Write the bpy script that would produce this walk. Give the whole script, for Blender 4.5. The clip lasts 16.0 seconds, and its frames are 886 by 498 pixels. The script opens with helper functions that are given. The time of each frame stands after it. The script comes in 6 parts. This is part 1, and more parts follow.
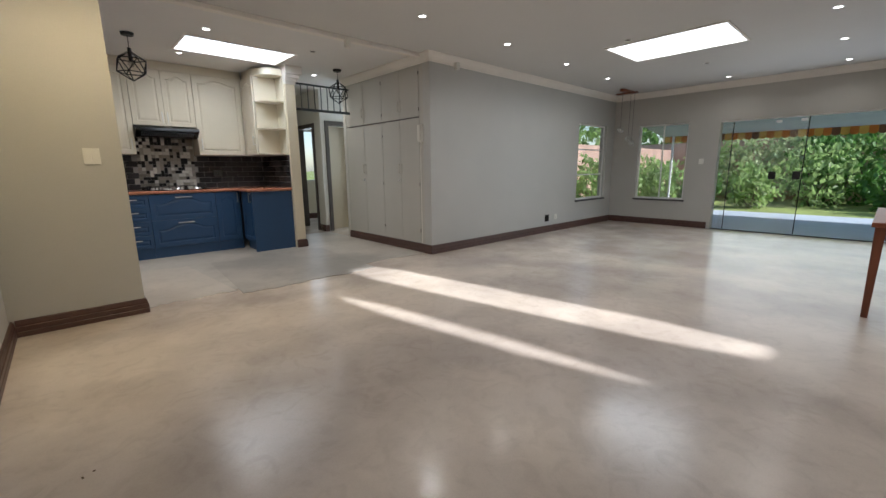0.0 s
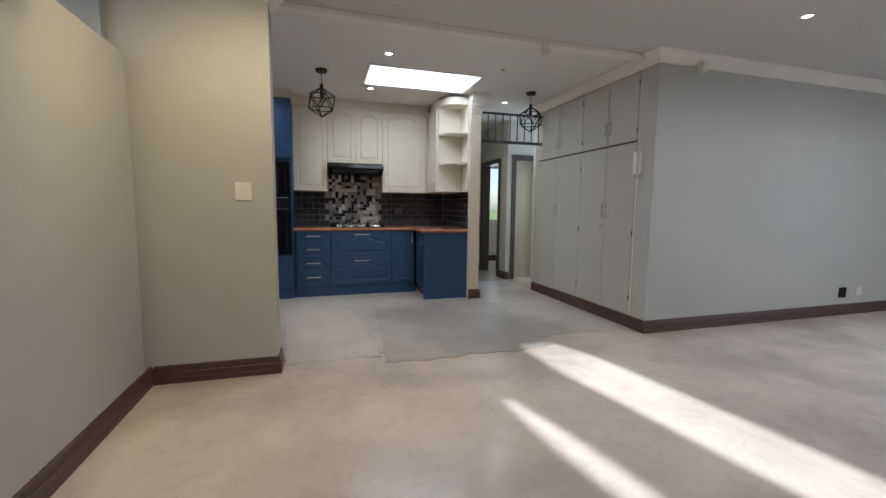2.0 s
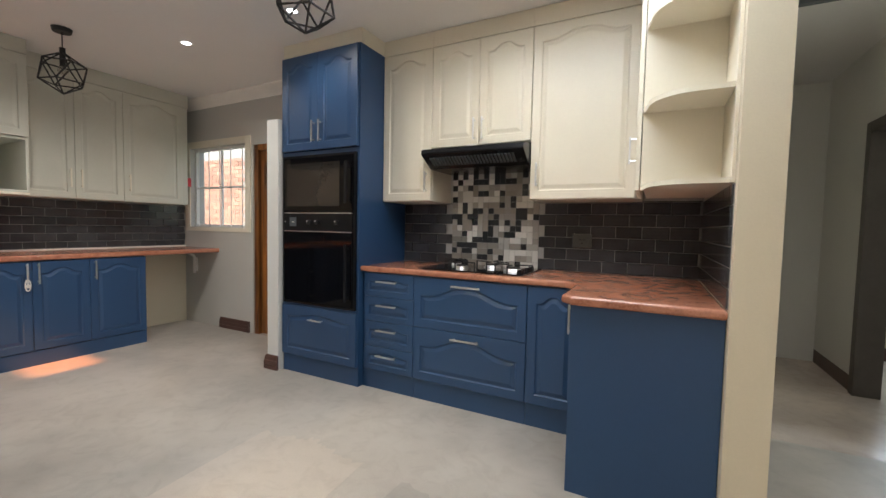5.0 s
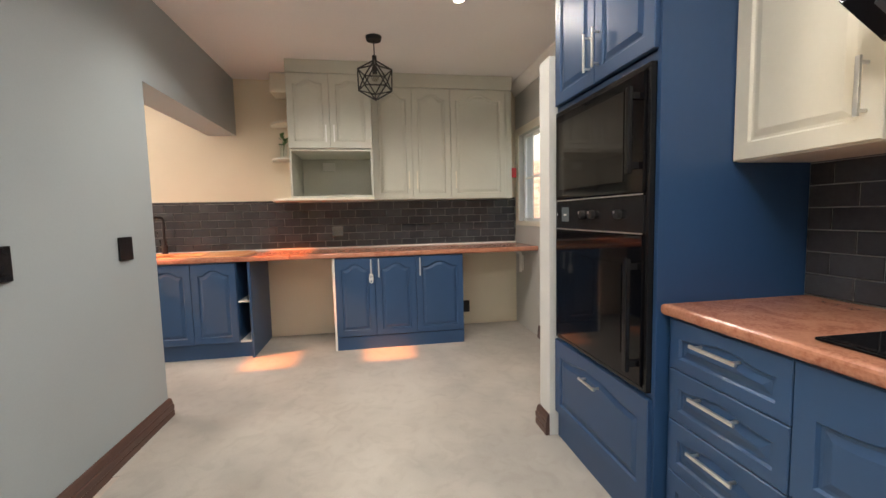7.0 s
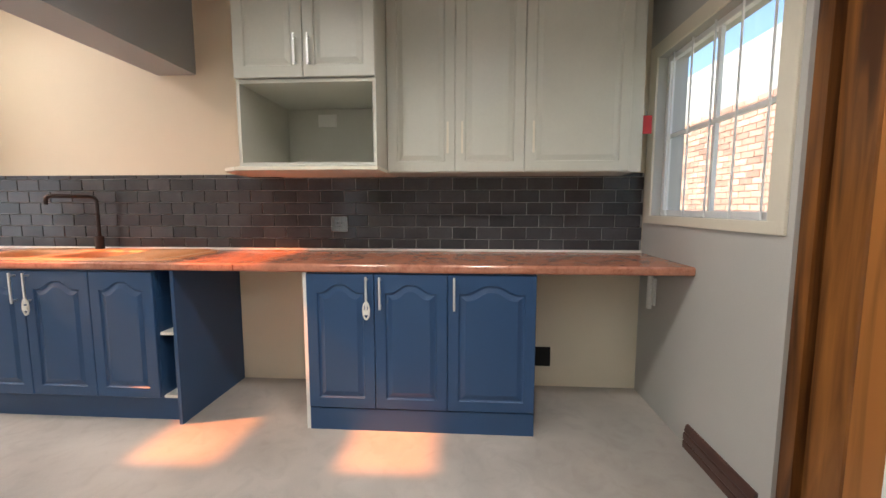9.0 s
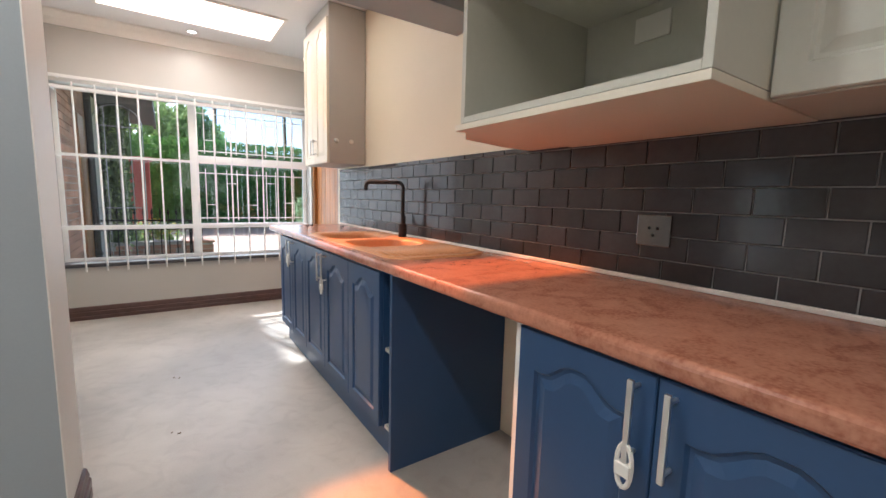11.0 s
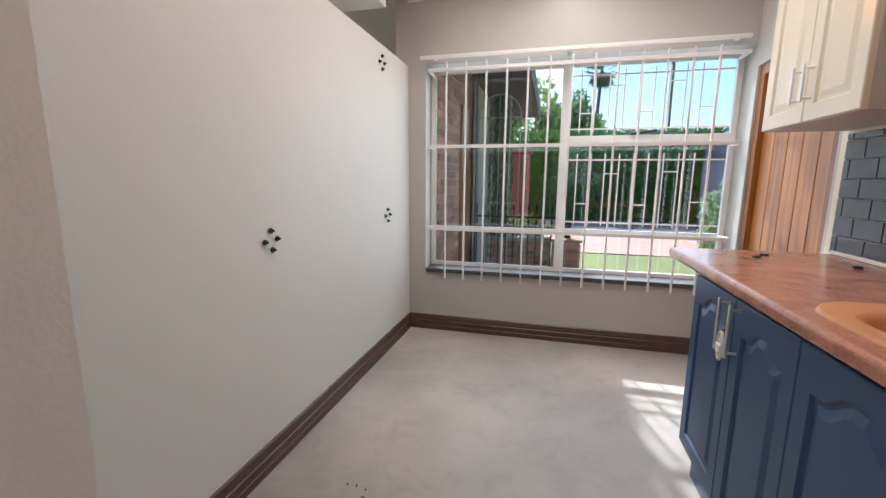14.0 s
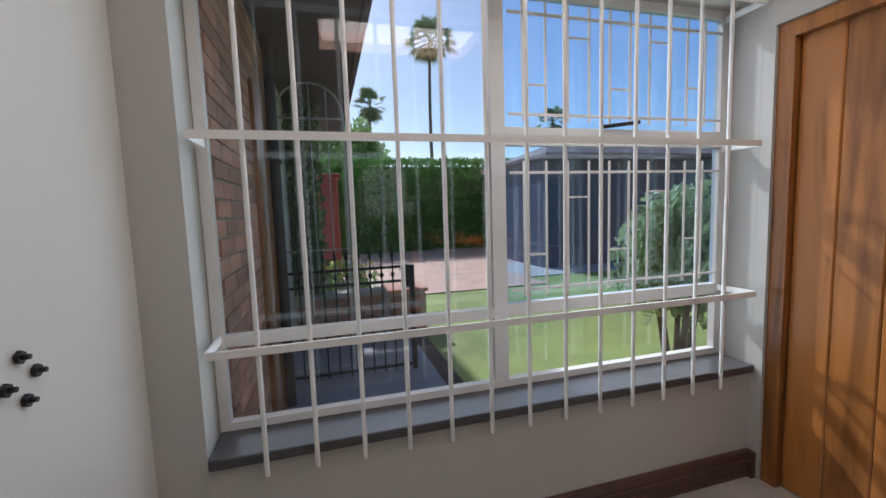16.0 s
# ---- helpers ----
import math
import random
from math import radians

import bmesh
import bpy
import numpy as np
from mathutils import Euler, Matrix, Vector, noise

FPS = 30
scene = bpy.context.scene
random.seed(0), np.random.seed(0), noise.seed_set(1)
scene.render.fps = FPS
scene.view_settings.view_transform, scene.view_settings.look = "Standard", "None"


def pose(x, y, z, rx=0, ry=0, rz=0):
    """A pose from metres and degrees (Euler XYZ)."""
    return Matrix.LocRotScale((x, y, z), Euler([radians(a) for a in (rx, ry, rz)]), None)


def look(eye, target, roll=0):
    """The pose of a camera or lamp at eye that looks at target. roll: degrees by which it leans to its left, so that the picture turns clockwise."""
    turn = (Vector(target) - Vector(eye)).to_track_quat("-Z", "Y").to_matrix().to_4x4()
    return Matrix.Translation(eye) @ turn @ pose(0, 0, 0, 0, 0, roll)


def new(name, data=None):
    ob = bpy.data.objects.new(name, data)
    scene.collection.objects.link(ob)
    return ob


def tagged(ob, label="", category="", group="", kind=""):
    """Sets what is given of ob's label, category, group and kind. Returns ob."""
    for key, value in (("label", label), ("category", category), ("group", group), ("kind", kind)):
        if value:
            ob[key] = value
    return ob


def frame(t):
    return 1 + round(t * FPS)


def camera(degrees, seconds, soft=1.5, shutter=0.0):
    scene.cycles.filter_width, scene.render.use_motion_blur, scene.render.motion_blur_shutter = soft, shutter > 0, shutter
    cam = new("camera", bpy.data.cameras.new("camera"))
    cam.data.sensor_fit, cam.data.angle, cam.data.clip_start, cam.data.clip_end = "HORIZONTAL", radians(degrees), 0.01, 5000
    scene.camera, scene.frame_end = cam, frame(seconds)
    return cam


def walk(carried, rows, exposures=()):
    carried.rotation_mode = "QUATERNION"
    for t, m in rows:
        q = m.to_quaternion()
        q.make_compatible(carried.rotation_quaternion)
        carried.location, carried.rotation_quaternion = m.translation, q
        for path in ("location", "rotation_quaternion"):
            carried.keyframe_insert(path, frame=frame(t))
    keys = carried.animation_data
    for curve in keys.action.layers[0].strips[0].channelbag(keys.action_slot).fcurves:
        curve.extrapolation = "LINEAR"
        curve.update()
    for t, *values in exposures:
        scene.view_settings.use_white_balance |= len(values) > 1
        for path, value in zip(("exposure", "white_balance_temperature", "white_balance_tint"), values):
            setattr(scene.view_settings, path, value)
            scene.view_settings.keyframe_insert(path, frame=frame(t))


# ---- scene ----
cam = camera(94.6, 16.0)
PATH = [
    (0, (1.077, 0.568, 1.154), (2.404, 2.014, 0.771), -0.6),
    (0.5, (1.101, 0.585, 1.142), (2.193, 2.223, 0.789), -0.9),
    (1, (1.186, 0.743, 1.11), (2.077, 2.507, 0.802), -0.7),
    (1.5, (1.414, 1.175, 1.144), (2.157, 3.017, 0.912), -0.2),
    (2, (1.753, 1.647, 1.178), (2.329, 3.552, 0.979), 0.6),
    (2.5, (2.066, 2.147, 1.176), (2.509, 4.09, 1.005), 1.4),
    (3, (2.364, 2.654, 1.166), (2.623, 4.631, 1.006), 2.4),
    (3.2, (2.483, 2.871, 1.195), (2.673, 4.856, 1.033), 2.6),
    (5.3, (3.369, 5.049, 1.202), (2.234, 6.694, 1.112), 0.8),
    (5.5, (3.36, 5.212, 1.237), (2.085, 6.749, 1.138), 0.4),
    (6, (3.225, 5.6, 1.246), (1.64, 6.814, 1.135), -0.4),
    (6.5, (2.989, 5.907, 1.231), (1.145, 6.672, 1.101), -1.2),
    (7, (2.697, 6.18, 1.23), (0.731, 6.507, 1.065), -1.3),
    (7.5, (2.316, 6.365, 1.209), (0.33, 6.52, 1.04), -1.2),
    (8, (1.862, 6.481, 1.181), (-0.129, 6.575, 1.013), -1.0),
    (8.2, (1.674, 6.533, 1.204), (-0.317, 6.62, 1.032), -0.8),
    (10.3, (0.042, 6.701, 1.16), (-1.616, 5.609, 0.921), 1.4),
    (10.5, (-0.06, 6.668, 1.152), (-1.583, 5.394, 0.916), 1.7),
    (11, (-0.349, 6.541, 1.175), (-1.463, 4.898, 0.928), 1.5),
    (11.5, (-0.634, 6.334, 1.145), (-1.306, 4.466, 0.899), 1.4),
    (12, (-0.762, 6.03, 1.174), (-0.989, 4.063, 0.891), 0.6),
    (12.5, (-0.813, 5.792, 1.186), (-0.686, 3.824, 0.855), 0.7),
    (13, (-0.812, 5.589, 1.19), (-0.457, 3.655, 0.825), 0.3),
    (13.5, (-0.725, 5.325, 1.188), (-0.241, 3.419, 0.822), 0.4),
    (14, (-0.519, 4.902, 1.203), (-0.025, 2.991, 0.876), 0.5),
    (14.5, (-0.355, 4.438, 1.23), (0.039, 2.5, 0.931), 0.5),
    (15, (-0.184, 3.998, 1.249), (0.014, 2.026, 0.979), -0.1),
    (15.5, (-0.045, 3.523, 1.237), (-0.121, 1.54, 0.994), -0.9),
    (16, (0.044, 3.108, 1.234), (-0.495, 1.191, 1.043), -1.9),
]
walk_rows = [(t, look(eye, target, roll)) for t, eye, target, roll in PATH]
EXPOSURES = [(0.0, 0.33, 6050, 10), (2.0, 0.33, 5700, 10), (3.0, 0.66, 5750, 10), (5.5, 1.05, 6350, 10), (8.0, 1.5, 6600, 10), (10.3, 1.0, 5450, 10), (11.5, 0.9, 6300, 10), (12.5, 0.74, 6000, 10), (13.0, 0.76, 5950, 10), (14.0, 0.55, 5900, 10), (15.0, 0.08, 5650, 10), (16.0, -0.22, 5750, 10)]
walk(cam, walk_rows, EXPOSURES)

# ---- world, sun, large lights ----
SUN_EL = 43.0
SUN_TRAVEL = Vector((-0.28, 1.0, 0.0)).normalized()      # the way the light runs over the ground
world = bpy.data.worlds.new("sky")
scene.world = world
world.use_nodes = True
wn = world.node_tree
sky = wn.nodes.new("ShaderNodeTexSky")
sky.sky_type = "NISHITA"
sky.sun_disc = False
sky.sun_elevation = radians(SUN_EL)
sky.sun_rotation = math.atan2(-SUN_TRAVEL.x, -SUN_TRAVEL.y)
wn.links.new(sky.outputs[0], wn.nodes["Background"].inputs[0])
wn.nodes["Background"].inputs[1].default_value = 0.15

sun_data = bpy.data.lights.new("sun", "SUN")
sun_data.energy = 5.0
sun_data.angle = radians(1.6)
sun_data.color = (1.0, 0.98, 0.95)
sun = new("sun", sun_data)
sun_dir = Vector((SUN_TRAVEL.x * math.cos(radians(SUN_EL)), SUN_TRAVEL.y * math.cos(radians(SUN_EL)), -math.sin(radians(SUN_EL))))
sun.matrix_world = look((0, -20, 20), Vector((0, -20, 20)) + sun_dir)


def area(name, x, y, z, sx, sy, power, rx=0, ry=0, rz=0, color=(1, 1, 1)):
    """Sky light in the opening of a window or roof light."""
    d = bpy.data.lights.new(name, "AREA")
    d.shape, d.size, d.size_y, d.energy, d.color = "RECTANGLE", sx, sy, power, color
    ob = new(name, d)
    ob.matrix_world = pose(x, y, z, rx, ry, rz)
    return ob


SPOT_W = 14.0
area("skylight_light_kitchen", 2.87, 6.27, 2.645, 1.18, 0.62, 9, color=(0.93, 0.97, 1.0))
area("skylight_light_living", 6.75, 2.57, 2.645, 0.86, 1.24, 15, color=(0.93, 0.97, 1.0))
area("skylight_light_scullery", -0.60, 2.53, 2.66, 1.2, 0.5, 6.5, color=(1.0, 0.97, 0.92))
area("skylight_light_scullery_near", -0.60, 3.53, 2.66, 1.2, 0.5, 3.5, color=(1.0, 0.97, 0.92))
area("sliding_door_light", 9.86, 1.0, 1.0, 3.4, 1.9, 15, 90, 0, 90, color=(0.9, 0.96, 1.0))
area("scullery_window_light", -0.63, 1.665, 1.28, 2.0, 1.5, 9, 90, 0, 0, color=(0.9, 0.96, 1.0))

# ---- materials ----
def place(n, l):
    """World position, shifted so that no surface lies on the noise's own grid."""
    geo = n.new("ShaderNodeNewGeometry")
    add = n.new("ShaderNodeVectorMath"); add.operation = "ADD"; add.inputs[1].default_value = (7.37, 5.61, 3.83)
    l.new(geo.outputs["Position"], add.inputs[0])
    return add.outputs[0]


def mat(name, color, rough=0.5, metal=0.0, vary=0.08, scale=3.0, bump=0.05, fine=60.0, spec=0.5, coat=0.0, per_object=0.0, tint=None, through_light=0.0):
    """A painted or mineral surface: two scales of tone and roughness, with fine relief."""
    m = bpy.data.materials.new(name)
    m.use_nodes = True
    n, l = m.node_tree.nodes, m.node_tree.links
    b = n["Principled BSDF"]
    where = place(n, l)
    big = n.new("ShaderNodeTexNoise"); big.inputs["Scale"].default_value = scale; big.inputs["Detail"].default_value = 5
    small = n.new("ShaderNodeTexNoise"); small.inputs["Scale"].default_value = fine; small.inputs["Detail"].default_value = 3
    l.new(where, big.inputs["Vector"]); l.new(where, small.inputs["Vector"])
    mix = n.new("ShaderNodeMix"); mix.data_type = "FLOAT"; mix.inputs[0].default_value = 0.3
    l.new(big.outputs["Fac"], mix.inputs[2]); l.new(small.outputs["Fac"], mix.inputs[3])
    ramp = n.new("ShaderNodeValToRGB")
    a, c = (tint or color), color
    ramp.color_ramp.elements[0].position, ramp.color_ramp.elements[1].position = 0.32, 0.68
    ramp.color_ramp.elements[0].color = (*[max(0.0, v * (1 - vary)) for v in a], 1)
    ramp.color_ramp.elements[1].color = (*[min(1.0, v * (1 + vary)) for v in c], 1)
    l.new(mix.outputs[0], ramp.inputs[0])
    out = ramp.outputs[0]
    if per_object:
        info = n.new("ShaderNodeObjectInfo")
        hsv = n.new("ShaderNodeHueSaturation")
        mr = n.new("ShaderNodeMapRange"); mr.inputs[3].default_value, mr.inputs[4].default_value = 1 - per_object, 1 + per_object
        l.new(info.outputs["Random"], mr.inputs[0]); l.new(mr.outputs[0], hsv.inputs["Value"]); l.new(out, hsv.inputs["Color"])
        out = hsv.outputs[0]
    l.new(out, b.inputs["Base Color"])
    rr = n.new("ShaderNodeMapRange"); rr.inputs[3].default_value, rr.inputs[4].default_value = max(0.015, rough - min(0.08, rough * 0.4)), min(1.0, rough + min(0.08, rough * 0.4))
    l.new(big.outputs["Fac"], rr.inputs[0]); l.new(rr.outputs[0], b.inputs["Roughness"])
    b.inputs["Metallic"].default_value = metal
    b.inputs["Specular IOR Level"].default_value = spec
    b.inputs["Coat Weight"].default_value = coat
    if bump:
        bp = n.new("ShaderNodeBump"); bp.inputs["Strength"].default_value = bump; bp.inputs["Distance"].default_value = 0.01
        l.new(small.outputs["Fac"], bp.inputs["Height"]); l.new(bp.outputs[0], b.inputs["Normal"])
    if through_light:
        tr = n.new("ShaderNodeBsdfTranslucent"); l.new(out, tr.inputs[0])
        ms = n.new("ShaderNodeMixShader"); ms.inputs[0].default_value = through_light
        l.new(b.outputs[0], ms.inputs[1]); l.new(tr.outputs[0], ms.inputs[2]); l.new(ms.outputs[0], n["Material Output"].inputs[0])
    return m


def wood(name, dark, light, rough=0.4, axis=2, scale=9.0):
    """Timber with the grain along one axis."""
    m = bpy.data.materials.new(name)
    m.use_nodes = True
    n, l = m.node_tree.nodes, m.node_tree.links
    b = n["Principled BSDF"]
    geo = n.new("ShaderNodeNewGeometry")
    mp = n.new("ShaderNodeMapping")
    s = [scale, scale, scale]; s[axis] = scale * 0.08
    mp.inputs["Scale"].default_value = s
    l.new(geo.outputs["Position"], mp.inputs["Vector"])
    nz = n.new("ShaderNodeTexNoise"); nz.inputs["Scale"].default_value = 2.0; nz.inputs["Detail"].default_value = 8; nz.inputs["Distortion"].default_value = 0.6
    l.new(mp.outputs[0], nz.inputs["Vector"])
    info = n.new("ShaderNodeObjectInfo")
    add = n.new("ShaderNodeMath"); add.operation = "MULTIPLY_ADD"; add.inputs[1].default_value = 0.42
    l.new(info.outputs["Random"], add.inputs[0]); l.new(nz.outputs["Fac"], add.inputs[2])
    ramp = n.new("ShaderNodeValToRGB")
    ramp.color_ramp.elements[0].position, ramp.color_ramp.elements[1].position = 0.4, 0.85
    ramp.color_ramp.elements[0].color, ramp.color_ramp.elements[1].color = (*dark, 1), (*light, 1)
    l.new(add.outputs[0], ramp.inputs[0]); l.new(ramp.outputs[0], b.inputs["Base Color"])
    b.inputs["Roughness"].default_value = rough
    bp = n.new("ShaderNodeBump"); bp.inputs["Strength"].default_value = 0.1; bp.inputs["Distance"].default_value = 0.005
    l.new(nz.outputs["Fac"], bp.inputs["Height"]); l.new(bp.outputs[0], b.inputs["Normal"])
    return m


def floor_material(name, light, dark, rough):
    """Polished cement screed: cloudy tone, trowel marks, dirt and a patchy shine."""
    m = bpy.data.materials.new(name)
    m.use_nodes = True
    n, l = m.node_tree.nodes, m.node_tree.links
    b = n["Principled BSDF"]
    where = place(n, l)
    def nz(s, d=6, dist=0.0):
        t = n.new("ShaderNodeTexNoise"); t.inputs["Scale"].default_value = s; t.inputs["Detail"].default_value = d; t.inputs["Distortion"].default_value = dist
        l.new(where, t.inputs["Vector"]); return t
    cloud, blot, grit, fleck = nz(0.8, 5), nz(2.2, 6, 0.4), nz(150, 2), nz(7.0, 8, 1.6)
    def ramp(src, p0, p1, c0, c1):
        r = n.new("ShaderNodeValToRGB")
        r.color_ramp.interpolation = "EASE"
        r.color_ramp.elements[0].position, r.color_ramp.elements[1].position = p0, p1
        r.color_ramp.elements[0].color, r.color_ramp.elements[1].color = (*c0, 1), (*c1, 1)
        l.new(src.outputs["Fac"], r.inputs[0])
        return r.outputs[0]
    def times(a, b, amount):
        mx = n.new("ShaderNodeMix"); mx.data_type = "RGBA"; mx.blend_type = "MULTIPLY"; mx.inputs[0].default_value = amount
        l.new(a, mx.inputs[6]); l.new(b, mx.inputs[7])
        return mx.outputs[2]
    out = ramp(cloud, 0.36, 0.64, dark, light)
    out = times(out, ramp(blot, 0.25, 0.7, (0.84, 0.825, 0.81), (1, 1, 1)), 0.9)
    out = times(out, ramp(fleck, 0.30, 0.55, (0.80, 0.785, 0.77), (1, 1, 1)), 0.4)          # trowel stains
    out = times(out, ramp(grit, 0.3, 0.6, (0.93, 0.92, 0.91), (1, 1, 1)), 0.5)
    l.new(out, b.inputs["Base Color"])
    rr = n.new("ShaderNodeMapRange"); rr.inputs[1].default_value, rr.inputs[2].default_value = 0.3, 0.7
    rr.inputs[3].default_value, rr.inputs[4].default_value = rough - 0.03, rough + 0.05
    l.new(blot.outputs["Fac"], rr.inputs[0]); l.new(rr.outputs[0], b.inputs["Roughness"])
    bp = n.new("ShaderNodeBump"); bp.inputs["Strength"].default_value = 0.06; bp.inputs["Distance"].default_value = 0.012
    l.new(blot.outputs["Fac"], bp.inputs["Height"]); l.new(bp.outputs[0], b.inputs["Normal"])
    return m


def counter_material():
    """Reddish-brown speckled granite, polished."""
    m = bpy.data.materials.new("red granite")
    m.use_nodes = True
    n, l = m.node_tree.nodes, m.node_tree.links
    b = n["Principled BSDF"]
    where = place(n, l)
    a = n.new("ShaderNodeTexNoise"); a.inputs["Scale"].default_value = 9; a.inputs["Detail"].default_value = 8; a.inputs["Distortion"].default_value = 1.2
    v = n.new("ShaderNodeTexNoise"); v.inputs["Scale"].default_value = 110; v.inputs["Detail"].default_value = 3
    l.new(where, a.inputs["Vector"]); l.new(where, v.inputs["Vector"])
    mix = n.new("ShaderNodeMix"); mix.data_type = "FLOAT"; mix.inputs[0].default_value = 0.4
    l.new(a.outputs["Fac"], mix.inputs[2]); l.new(v.outputs["Fac"], mix.inputs[3])
    r = n.new("ShaderNodeValToRGB")
    r.color_ramp.elements[0].position, r.color_ramp.elements[1].position = 0.36, 0.66
    r.color_ramp.elements[0].color, r.color_ramp.elements[1].color = (0.30, 0.11, 0.065, 1), (0.50, 0.22, 0.135, 1)
    e = r.color_ramp.elements.new(0.5); e.color = (0.42, 0.18, 0.11, 1)
    l.new(mix.outputs[0], r.inputs[0]); l.new(r.outputs[0], b.inputs["Base Color"])
    b.inputs["Roughness"].default_value = 0.22
    return m


def glass(name, tint=(1, 1, 1), gloss=0.06):
    m = bpy.data.materials.new(name)
    m.use_nodes = True
    n, l = m.node_tree.nodes, m.node_tree.links
    n.remove(n["Principled BSDF"])
    t = n.new("ShaderNodeBsdfTransparent"); t.inputs[0].default_value = (*tint, 1)
    g = n.new("ShaderNodeBsdfGlossy"); g.inputs["Roughness"].default_value = 0.02
    mx = n.new("ShaderNodeMixShader"); mx.inputs[0].default_value = gloss
    l.new(t.outputs[0], mx.inputs[1]); l.new(g.outputs[0], mx.inputs[2]); l.new(mx.outputs[0], n["Material Output"].inputs[0])
    return m


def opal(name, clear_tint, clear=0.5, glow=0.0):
    """Roof-light sheet, part clear, part milky; its emission stands in for the sky behind."""
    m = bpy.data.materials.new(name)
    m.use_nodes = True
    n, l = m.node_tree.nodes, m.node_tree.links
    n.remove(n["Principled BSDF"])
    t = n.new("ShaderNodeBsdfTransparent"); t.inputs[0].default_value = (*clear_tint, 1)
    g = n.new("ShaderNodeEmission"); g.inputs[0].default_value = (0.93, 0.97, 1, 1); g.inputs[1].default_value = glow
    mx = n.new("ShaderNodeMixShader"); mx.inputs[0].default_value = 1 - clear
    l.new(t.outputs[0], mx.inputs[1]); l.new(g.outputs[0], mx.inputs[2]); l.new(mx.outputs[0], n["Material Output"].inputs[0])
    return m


def lamp_mat(name, color, strength):
    m = bpy.data.materials.new(name)
    m.use_nodes = True
    b = m.node_tree.nodes["Principled BSDF"]
    b.inputs["Emission Color"].default_value = (*color, 1)
    b.inputs["Emission Strength"].default_value = strength
    return m


WALL = mat("grey-beige wall paint", (0.49, 0.475, 0.435), 0.55, vary=0.05, scale=1.5, bump=0.08, fine=140)
# Pier tones set face by face: front darkened, end lightened, to match brightness
WALL_PIER = mat("blue-grey pier tone", (0.35, 0.39, 0.405), 0.5, vary=0.04, scale=1.5, bump=0.06, fine=140)
WALL_PALE = mat("pale grey wall paint", (0.52, 0.515, 0.49), 0.5, vary=0.04, scale=1.5, bump=0.06, fine=140)
WALL_CREAM = mat("cream wall paint", (0.74, 0.66, 0.50), 0.5, vary=0.04, scale=1.5, bump=0.06, fine=140)
WALL_LINING = mat("off-white wall paint", (0.68, 0.665, 0.615), 0.5, vary=0.03, scale=1.5, bump=0.06, fine=140)
WALL_END = mat("light beige pier end tone", (0.86, 0.83, 0.765), 0.5, vary=0.04, scale=1.5, bump=0.06, fine=140)
WALL_WHITE = mat("white wall paint", (0.70, 0.69, 0.65), 0.45, vary=0.04, scale=1.2, bump=0.06, fine=140)
# One ceiling in two tones: kitchen lightened, living room darkened, in place of light
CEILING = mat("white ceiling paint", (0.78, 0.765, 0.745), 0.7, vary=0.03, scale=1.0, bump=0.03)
CEILING_DIMMED = mat("ceiling paint darkened for dim room light", (0.61, 0.60, 0.58), 0.7, vary=0.03, scale=1.0, bump=0.03)
CORNICE = mat("white plaster moulding", (0.84, 0.80, 0.74), 0.6, vary=0.03, scale=4, bump=0.03)
BASE = mat("brown varnished skirting", (0.085, 0.042, 0.033), 0.38, vary=0.22, scale=14, bump=0.05)
FLOOR = floor_material("polished cement screed", (0.76, 0.66, 0.565), (0.54, 0.465, 0.405), 0.22)
FLOOR_L = floor_material("pale cement repair", (0.64, 0.575, 0.50), (0.50, 0.445, 0.39), 0.40)
FLOOR_K = floor_material("grey cement screed", (0.58, 0.535, 0.475), (0.37, 0.345, 0.31), 0.42)
FLOOR_G = floor_material("darker cement repair", (0.50, 0.46, 0.41), (0.34, 0.315, 0.285), 0.42)
BLUE = mat("navy blue painted board", (0.024, 0.066, 0.155), 0.38, vary=0.05, scale=3, bump=0.0)
CREAM = mat("cream painted board", (0.74, 0.68, 0.55), 0.37, vary=0.03, scale=4, bump=0.0)
GREYCAB = mat("pale grey-green painted board", (0.56, 0.55, 0.47), 0.37, vary=0.04, scale=4, bump=0.0)
CUPB = mat("grey-beige painted cupboard board", (0.52, 0.50, 0.455), 0.36, vary=0.03, scale=3, bump=0.0)
GRANITE = counter_material()
TILE = mat("charcoal glazed tile", (0.052, 0.051, 0.054), 0.14, vary=0.25, scale=6, bump=0.02, per_object=0.22, spec=0.36)
GROUT = mat("grey tile grout", (0.34, 0.33, 0.315), 0.8, vary=0.1)
MOSAIC = [mat("white mosaic", (0.66, 0.64, 0.60), 0.2, per_object=0.12), mat("taupe mosaic", (0.27, 0.245, 0.215), 0.2, per_object=0.25),
          mat("black mosaic", (0.02, 0.02, 0.022), 0.15, per_object=0.2), mat("grey mosaic", (0.36, 0.34, 0.31), 0.25, per_object=0.2)]
STEEL = mat("brushed steel", (0.80, 0.79, 0.77), 0.34, 1.0, vary=0.05, scale=20, bump=0.02)
BLACK = mat("black enamel", (0.012, 0.012, 0.013), 0.19, vary=0.1, bump=0.0, spec=0.25)
BLACKGLASS = mat("black oven glass", (0.004, 0.004, 0.005), 0.05, vary=0.05, bump=0.0, spec=0.2)
CHROME = mat("dark chrome", (0.22, 0.21, 0.20), 0.2, 0.9, bump=0.0)
BLACKMETAL = mat("matt black iron", (0.018, 0.017, 0.017), 0.5, 0.3, vary=0.2, scale=30)
WHITEPL = mat("white plastic", (0.78, 0.76, 0.70), 0.38, vary=0.02, bump=0.0)
BARWHITE = mat("white enamelled steel", (0.78, 0.77, 0.74), 0.38, vary=0.05, scale=8, bump=0.03)
